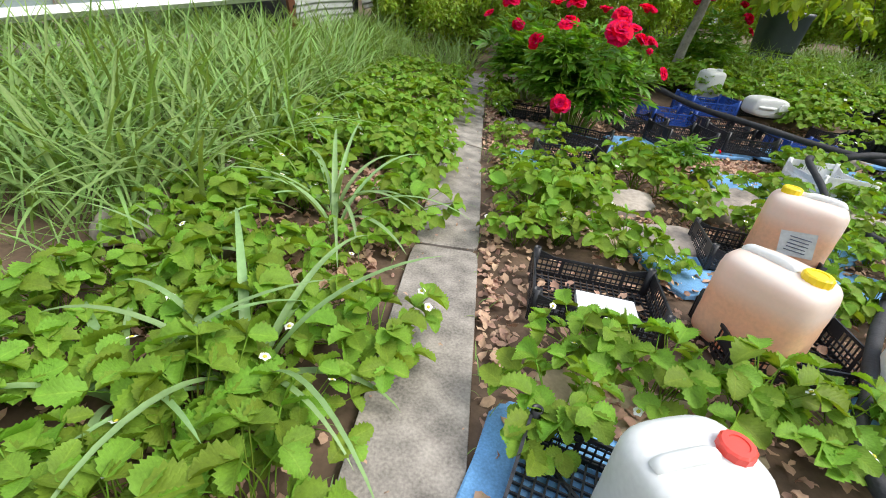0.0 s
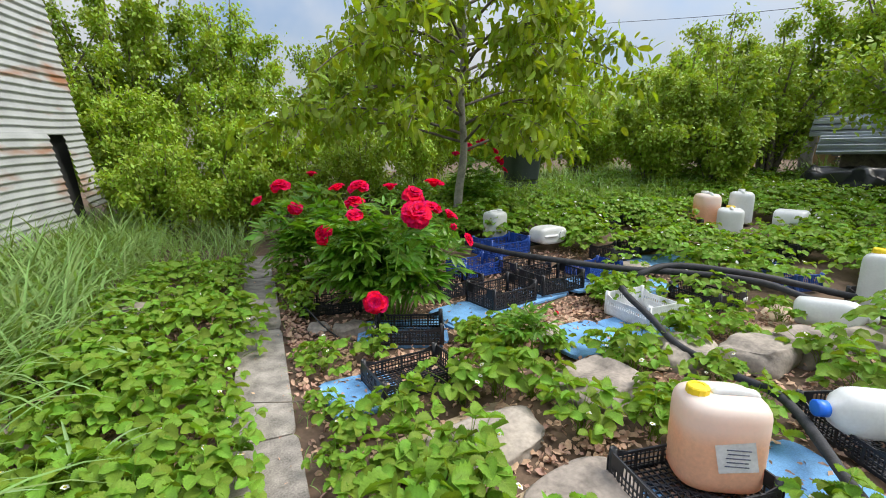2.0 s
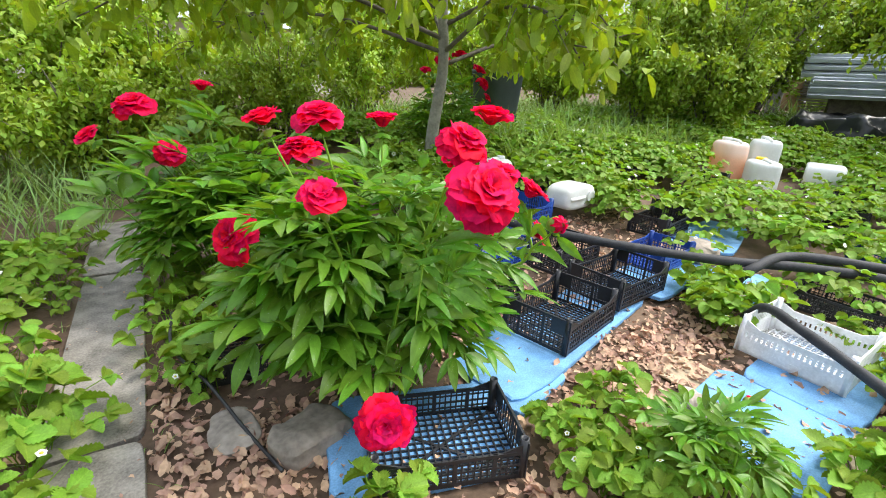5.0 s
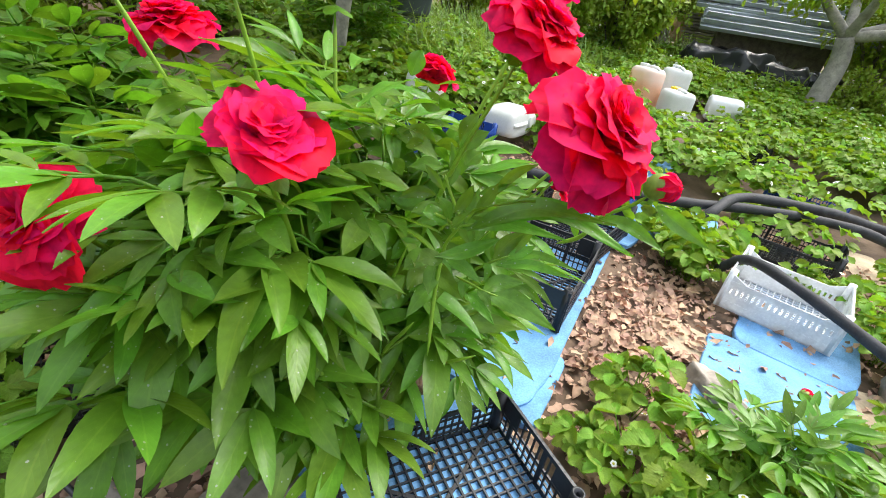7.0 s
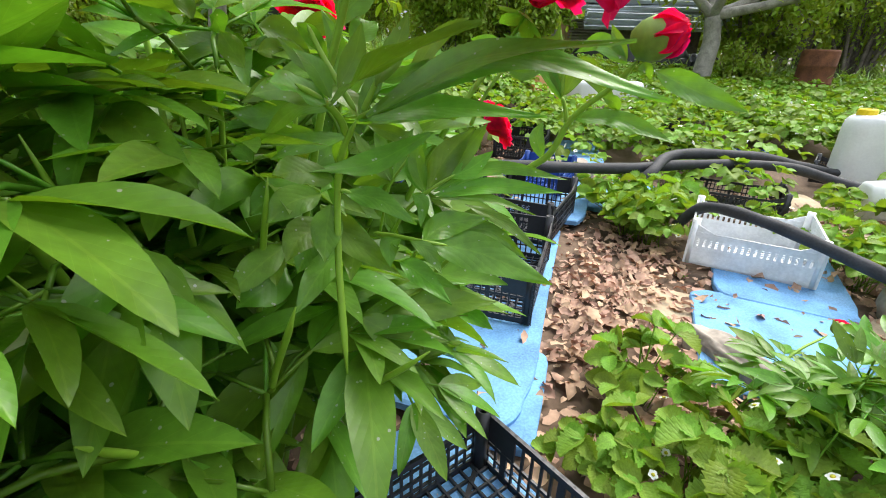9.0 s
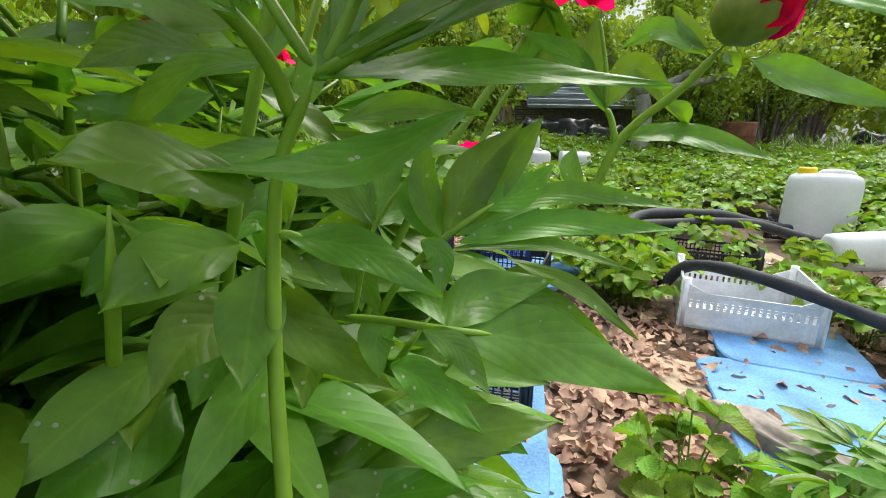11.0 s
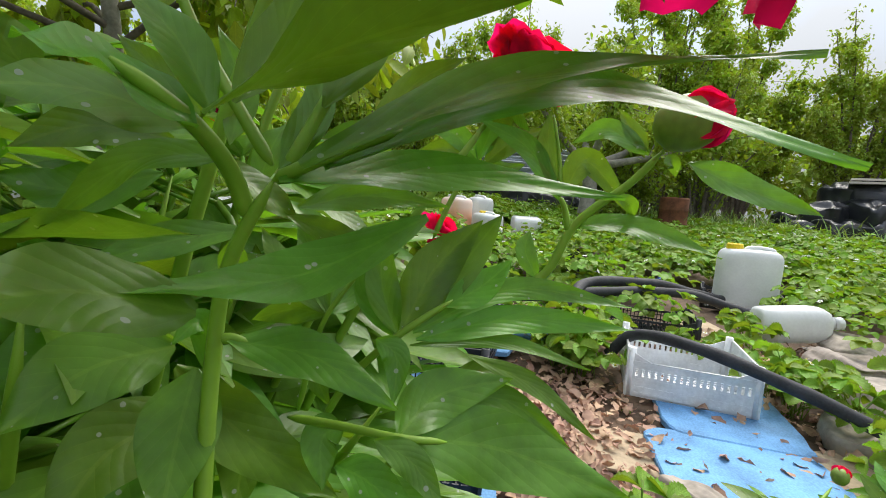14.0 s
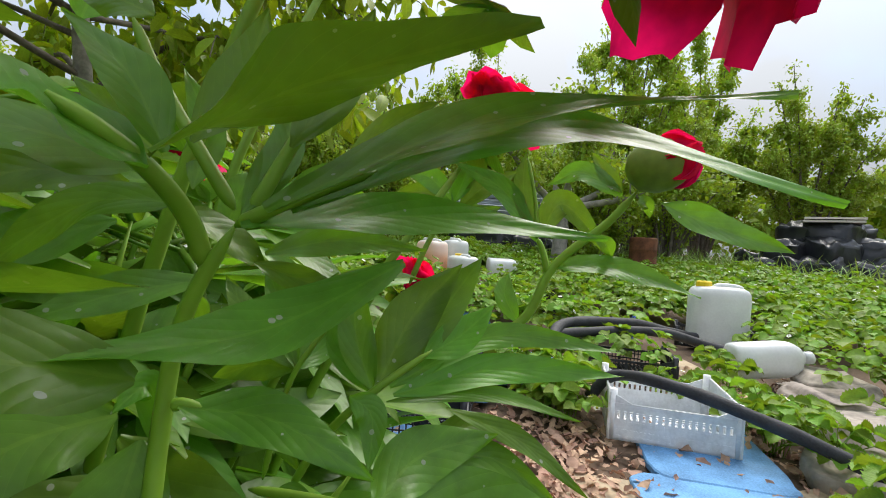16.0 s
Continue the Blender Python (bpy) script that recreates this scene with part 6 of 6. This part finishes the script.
def heap():
    base = pose(14.0, 7.35, float(ground_z(14.0, 7.35)) + 0.95)
    for i in range(6):
        g = Geo()
        L = 3.6 - 0.16 * (i % 3)
        g.box((0, 0, 0), (L, 0.36, 0.02))
        for q in (-1, 1):
            g.box((0, q * 0.17, 0.04), (L, 0.025, 0.07))
        g.box((0, 0, 0.03), (L, 0.05, 0.05))
        o = part("metal_profile", g, M_ZINC, smooth=False)
        o.matrix_world = base @ pose(0.06 * i, 0.10 * i - 0.35, 0.16 + 0.14 * i, 38 - 3 * i, 0, -62 + (i % 3 - 1) * 2)
        tagged(o, "stacked grey zinc sheet profile on a heap", "metal sheet", "stacked metal profiles")
    g = Geo()
    g.box((0.2, 0.25, -0.38), (2.4, 0.25, 1.18))
    o = part("sleeper", g, M_BARK, smooth=False)
    o.matrix_world = base @ pose(0, 0, 0, 0, 0, -62)
    tagged(o, "dark timber sleeper under the metal stack", "sleeper")


heap()


def bag(x, y, s, seed, dz=0.0):
    ob = rock(x, y, 0.45 * s, 0.4 * s, 0.32 * s, seed * 40, seed * 1.7, M_BAG, "rubbish_bag", "glossy black rubbish bag, tied and slumped", dz)
    ob["category"], ob["group"] = "rubbish bag", "black bags on the heap"


for i, (x, y, s) in enumerate(((14.93, -0.46, 1.2), (15.33, -1.16, 1.2), (14.63, 0.14, 1.0), (15.63, -0.16, 1.3), (15.43, -1.86, 1.4), (14.73, -1.36, 1.0), (16.13, -0.86, 1.5), (14.83, 0.74, 0.9), (15.93, -2.46, 1.3), (16.13, 0.54, 1.1))):
    bag(x, y, s * 1.15, i + 1)
for i, (x, y, s, z) in enumerate(((15.1, -0.7, 1.3, 0.5), (15.4, -1.5, 1.3, 0.5), (15.7, -0.3, 1.3, 0.5), (15.3, 0.2, 1.1, 0.45), (15.9, -1.9, 1.3, 0.5), (15.5, -0.9, 1.3, 0.95), (15.9, -0.4, 1.2, 0.95), (16.0, -1.4, 1.3, 0.95), (15.8, -2.6, 1.2, 0.5))):
    bag(x, y, s, i + 41, z)
for i, (x, y, s) in enumerate(((13.35, 8.2, 1.5), (13.5, 7.5, 1.6), (13.8, 6.8, 1.5), (14.1, 6.2, 1.4), (13.5, 7.9, 1.3))):
    bag(x, y, s, i + 21)


def sheet_stack(x, y, rz, n, label, material, L=1.8, W=1.2, z=0.0, t=0.05):
    ob = thing("board_stack", label, "stack", m=at(x, y, rz, z))
    for i in range(n):
        g = Geo()
        g.box((rng.uniform(-0.04, 0.04), rng.uniform(-0.04, 0.04), t * 0.5 + i * (t + 0.035)), (L, W, t))
        part("board", g, material, ob, smooth=False)


sheet_stack(18.15, 9.99, 20, 12, "stack of grey weathered boards by the tree", M_BARKG)
sheet_stack(15.93, -1.06, -20, 2, "pale boards lying on black bags", M_PALE, 2.0, 1.2, 1.42)
ply = Geo()
ply.box((0, 0, 0.45), (0.7, 0.03, 0.9))
o = part("plywood_sheet", ply, M_PLY, smooth=False)
o.matrix_world = at(16.89, 10.31, -30, 0.15, -12)
tagged(o, "brown plywood sheet leaning by the tree", "plywood")
barrel = Geo()
barrel.rings([np.c_[squircle(0.3 * s, 0.3 * s, 2, 24), np.full(24, z)] for z, s in ((0, 0.92), (0.1, 1), (0.3, 1.0), (0.32, 1.04), (0.34, 1), (0.6, 1.0), (0.62, 1.04), (0.64, 1), (0.86, 1), (0.9, 0.95), (0.88, 0.85))])
o = part("barrel", barrel, M_RUST)
o.matrix_world = at(12.6, 3.9, 0)
tagged(o, "rusty brown metal barrel near the bags", "barrel")
pole = Geo()
pole.tube([(0, 0, -0.5), (0, 0, 4), (0, 0, 8.5)], [0.13, 0.11, 0.09], 10)
o = part("utility_pole", pole, M_ZINC)
o.matrix_world = pose(17.0, 24.0, 1.0, 0, 3, 0)
tagged(o, "grey concrete utility pole beyond the trees", "pole")
wire = Geo()
wire.tube(spline([(17.0, 24.0, 8.6), (24, 12, 7.6), (34, -6, 8.8)], 8), 0.012, 4)
tagged(part("overhead_wire", wire, M_BLACK), "thin overhead wire against the sky", "wire")
fence = thing("far_wall", "pale rendered wall of a neighbouring house", "wall", m=pose(1.5, 24, 0.6))
g = Geo()
g.box((0, 0, 1.3), (12, 0.3, 2.6))
part("wall", g, M_PALE, fence, smooth=False)
g = Geo()
g.add([(-6.2, -0.6, 2.6), (6.2, -0.6, 2.6), (6.2, 2.5, 4.0), (-6.2, 2.5, 4.0)], [(0, 1, 2, 3)])
part("roof", g, M_ZINC, fence, smooth=False)


def woods():
    """The far rim of trees all round."""
    g = Geo()
    r = np.random.default_rng(40)
    pts = []
    for i in range(120):
        a = i / 120 * 2 * math.pi + r.uniform(-0.02, 0.02)
        d = r.uniform(27, 36)
        h = r.uniform(4.0, 7.0)
        c = np.array((2 + d * math.cos(a), 5 + d * math.sin(a), 0.6))
        n = 620
        w = sphere_ways(n, -0.9)
        pts.append(c + np.array((0, 0, h * 0.5)) + w * np.array((2.2, 2.2, h * 0.55)) * r.uniform(0.6, 1.05, (n, 1)))
    pts = np.concatenate(pts)
    n = len(pts)
    way = r.normal(0, 1, (n, 3))
    leaves(g, pts, way, r.normal(0, 0.6, (n, 3)) + (0, 0, 1), r.uniform(0.35, 0.7, n), r.uniform(0.25, 0.45, n), "ovate", 2, 0.4, 0.2)
    tagged(part("far_trees", g, M_SHRUB2), "distant green trees round the gardens", "trees", kind="stuff")


woods()
blades("meadow", 5200, (12.6, 18), (-4, 10), 0.35, 0.9, 0.035, M_GRASS, "rough meadow grass at the garden edge", 9)
blades("meadow", 3600, (3, 13), (11, 16), 0.35, 0.8, 0.03, M_GRASS, "rough meadow grass behind the bushes", 10)


# ---- strawberries over the beds ----
def plant_bed():
    r = np.random.default_rng(11)
    keep_out = [(0.27, None, 0.33)]
    spots = []
    # by hand where single plants stand
    for x, y, s in ((1.15, 1.62, 1.15), (1.45, 1.55, 1.2), (1.78, 1.5, 1.2), (2.1, 1.45, 1.2), (0.72, 1.35, 1.0), (0.95, 2.85, 1.2), (0.82, 3.1, 1.25), (1.1, 3.15, 1.2), (0.78, 3.45, 1.0), (1.3, 2.75, 1.1), (1.05, 3.95, 1.0), (1.5, 4.1, 1.15), (1.75, 4.05, 1.25), (1.95, 3.95, 1.2),
                    (2.0, 3.5, 1.1), (2.35, 3.3, 1.0), (2.85, 3.95, 1.15), (2.6, 3.55, 0.8), (3.55, 4.15, 1.0), (3.4, 5.0, 0.1), (3.85, 5.35, 1.2), (4.15, 5.2, 1.2), (3.75, 5.3, 0.8), (4.95, 4.2, 1.0), (4.35, 4.3, 1.0), (1.15, 4.95, 0.95), (0.72, 4.9, 0.9), (0.72, 6.45, 1.0), (0.75, 6.9, 1.1), (0.62, 5.15, 0.55),
                    (4.2, 3.45, 1.2), (3.95, 3.1, 1.2), (2.75, 3.05, 0.9), (2.5, 2.45, 1.0), (4.6, 3.0, 1.2), (5.3, 5.3, 1.1), (2.35, 5.0, 0.9), (2.05, 4.85, 0.95), (0.6, 3.75, 0.6), (0.62, 4.3, 0.6), (3.1, 3.2, 0.9), (0.7, 2.75, 1.0), (0.98, 3.55, 1.0), (0.72, 3.95, 0.8), (1.25, 3.45, 1.0), (1.5, 2.6, 0.8), (0.9, 1.75, 1.0), (2.4, 1.25, 1.1), (0.75, 7.5, 1.0), (0.72, 6.1, 0.7), (3.7, 5.2, 1.1), (4.0, 5.45, 1.1), (2.15, 4.65, 0.9), (4.1, 4.05, 0.9), (2.9, 2.2, 1.0), (0.64, 6.25, 0.9), (0.6, 6.72, 1.1), (0.64, 7.15, 1.1), (0.58, 7.6, 1.0), (2.0, 5.05, 0.7), (3.95, 4.35, 0.8), (4.3, 5.6, 1.0), (2.2, 4.6, 1.0), (2.5, 4.4, 0.8), (1.95, 4.72, 0.9), (2.8, 4.2, 0.9), (3.1, 4.12, 0.9), (3.75, 4.28, 1.0), (4.2, 4.6, 0.9), (2.7, 3.35, 0.9), (3.3, 3.6, 0.9), (2.2, 2.35, 0.9)):
        spots.append((x, y, s))
    for x in np.arange(-1.08, 0.04, 0.265):
        for y in np.arange(-0.2, 8.6, 0.29):
            qx, qy = x + r.uniform(-0.1, 0.1), y + r.uniform(-0.1, 0.1)
            bare = (abs(qx + 0.3) < 0.28 and 2.0 < qy < 3.5 and r.random() < 0.75)
            if not bare and r.random() < 0.9:
                spots.append((qx, qy, r.uniform(0.8, 1.2)))
    for k, (x, y, s) in enumerate(spots):
        strawberry(x, y, s, k, r.uniform(0, 360), 23 if y < 6 else 15)
    # the far bed, one carpet
    g, fl = Geo(), Geo()
    src = [strawberry_mesh(200 + q, 1.0, 17) for q in range(5)]
    src = [(np.concatenate(a.v), a.f, np.concatenate(a.uv), np.concatenate(b.v), b.f) for a, _, b, _ in src]
    for i in range(2100):
        x, y = r.uniform(2.6, 13.5), r.uniform(0.5, 11.5)
        if min((x - a) ** 2 + (y - b) ** 2 for a, b in ((8.1, 7.5), (8.75, 7.3), (8.0, 6.95), (8.9, 6.75), (7.5, 6.7), (6.2, 3.92), (5.1, 4.0), (5.6, 4.3))) < 0.3:
            continue
        if x < 4.7 and y < 7.7 or x < 7.2 and 3.2 < y < 7.2 and r.random() < 0.45:
            continue
        if 4.4 < x < 7.0 and 3.3 < y < 5.6 and r.random() < 0.7:
            continue
        if math.sin(x * 2.3 + y * 0.4) * math.sin(y * 2.0 - x * 0.7) > 0.5:
            continue
        a, s = r.uniform(0, 6.28), r.uniform(0.95, 1.4)
        v, f, uv, v2, f2 = src[r.integers(0, 5)]
        rot = np.array(((math.cos(a), -math.sin(a), 0), (math.sin(a), math.cos(a), 0), (0, 0, 1.2))) * s
        o = np.array((x, y, float(ground_z(x, y)) - 0.02))
        g.add(v @ rot.T + o, f, uv)
        if i % 3 == 0:
            fl.add(v2 @ rot.T + o, f2)
    bed = tagged(part("strawberry_bed", g, M_STRAW), "wide bed of leafy strawberry plants", "strawberry bed", kind="stuff")
    part("blossom", fl, M_PETALW, bed)


plant_bed()


# ---- the path of concrete slabs ----
def build_path():
    ob = thing("garden_path", "narrow path of grey concrete slabs", "path", kind="structure")
    y = -2.0
    for i, joint in enumerate((-0.45, 1.02, 2.56, 4.13, 5.90, 7.92, 9.4)):
        g = Geo()
        L, w = joint - y - 0.03, 0.37
        r = np.random.default_rng(i)
        o = squircle(w / 2, L / 2, 14, 44) * (1 + r.normal(0, 0.004, (44, 1)))
        g.rings([np.c_[o, np.full(44, -0.06)], np.c_[o, np.full(44, -0.006)], np.c_[o * 0.985, np.zeros(44)]])
        s = part("slab", g, M_CONCRETE, ob, smooth=False)
        s.matrix_world = pose(0.275 + r.uniform(-0.01, 0.01), (joint + y) / 2, 0.0, r.uniform(-0.3, 0.3), r.uniform(-0.6, 0.6), r.uniform(-0.5, 0.5))
        y = joint


build_path()
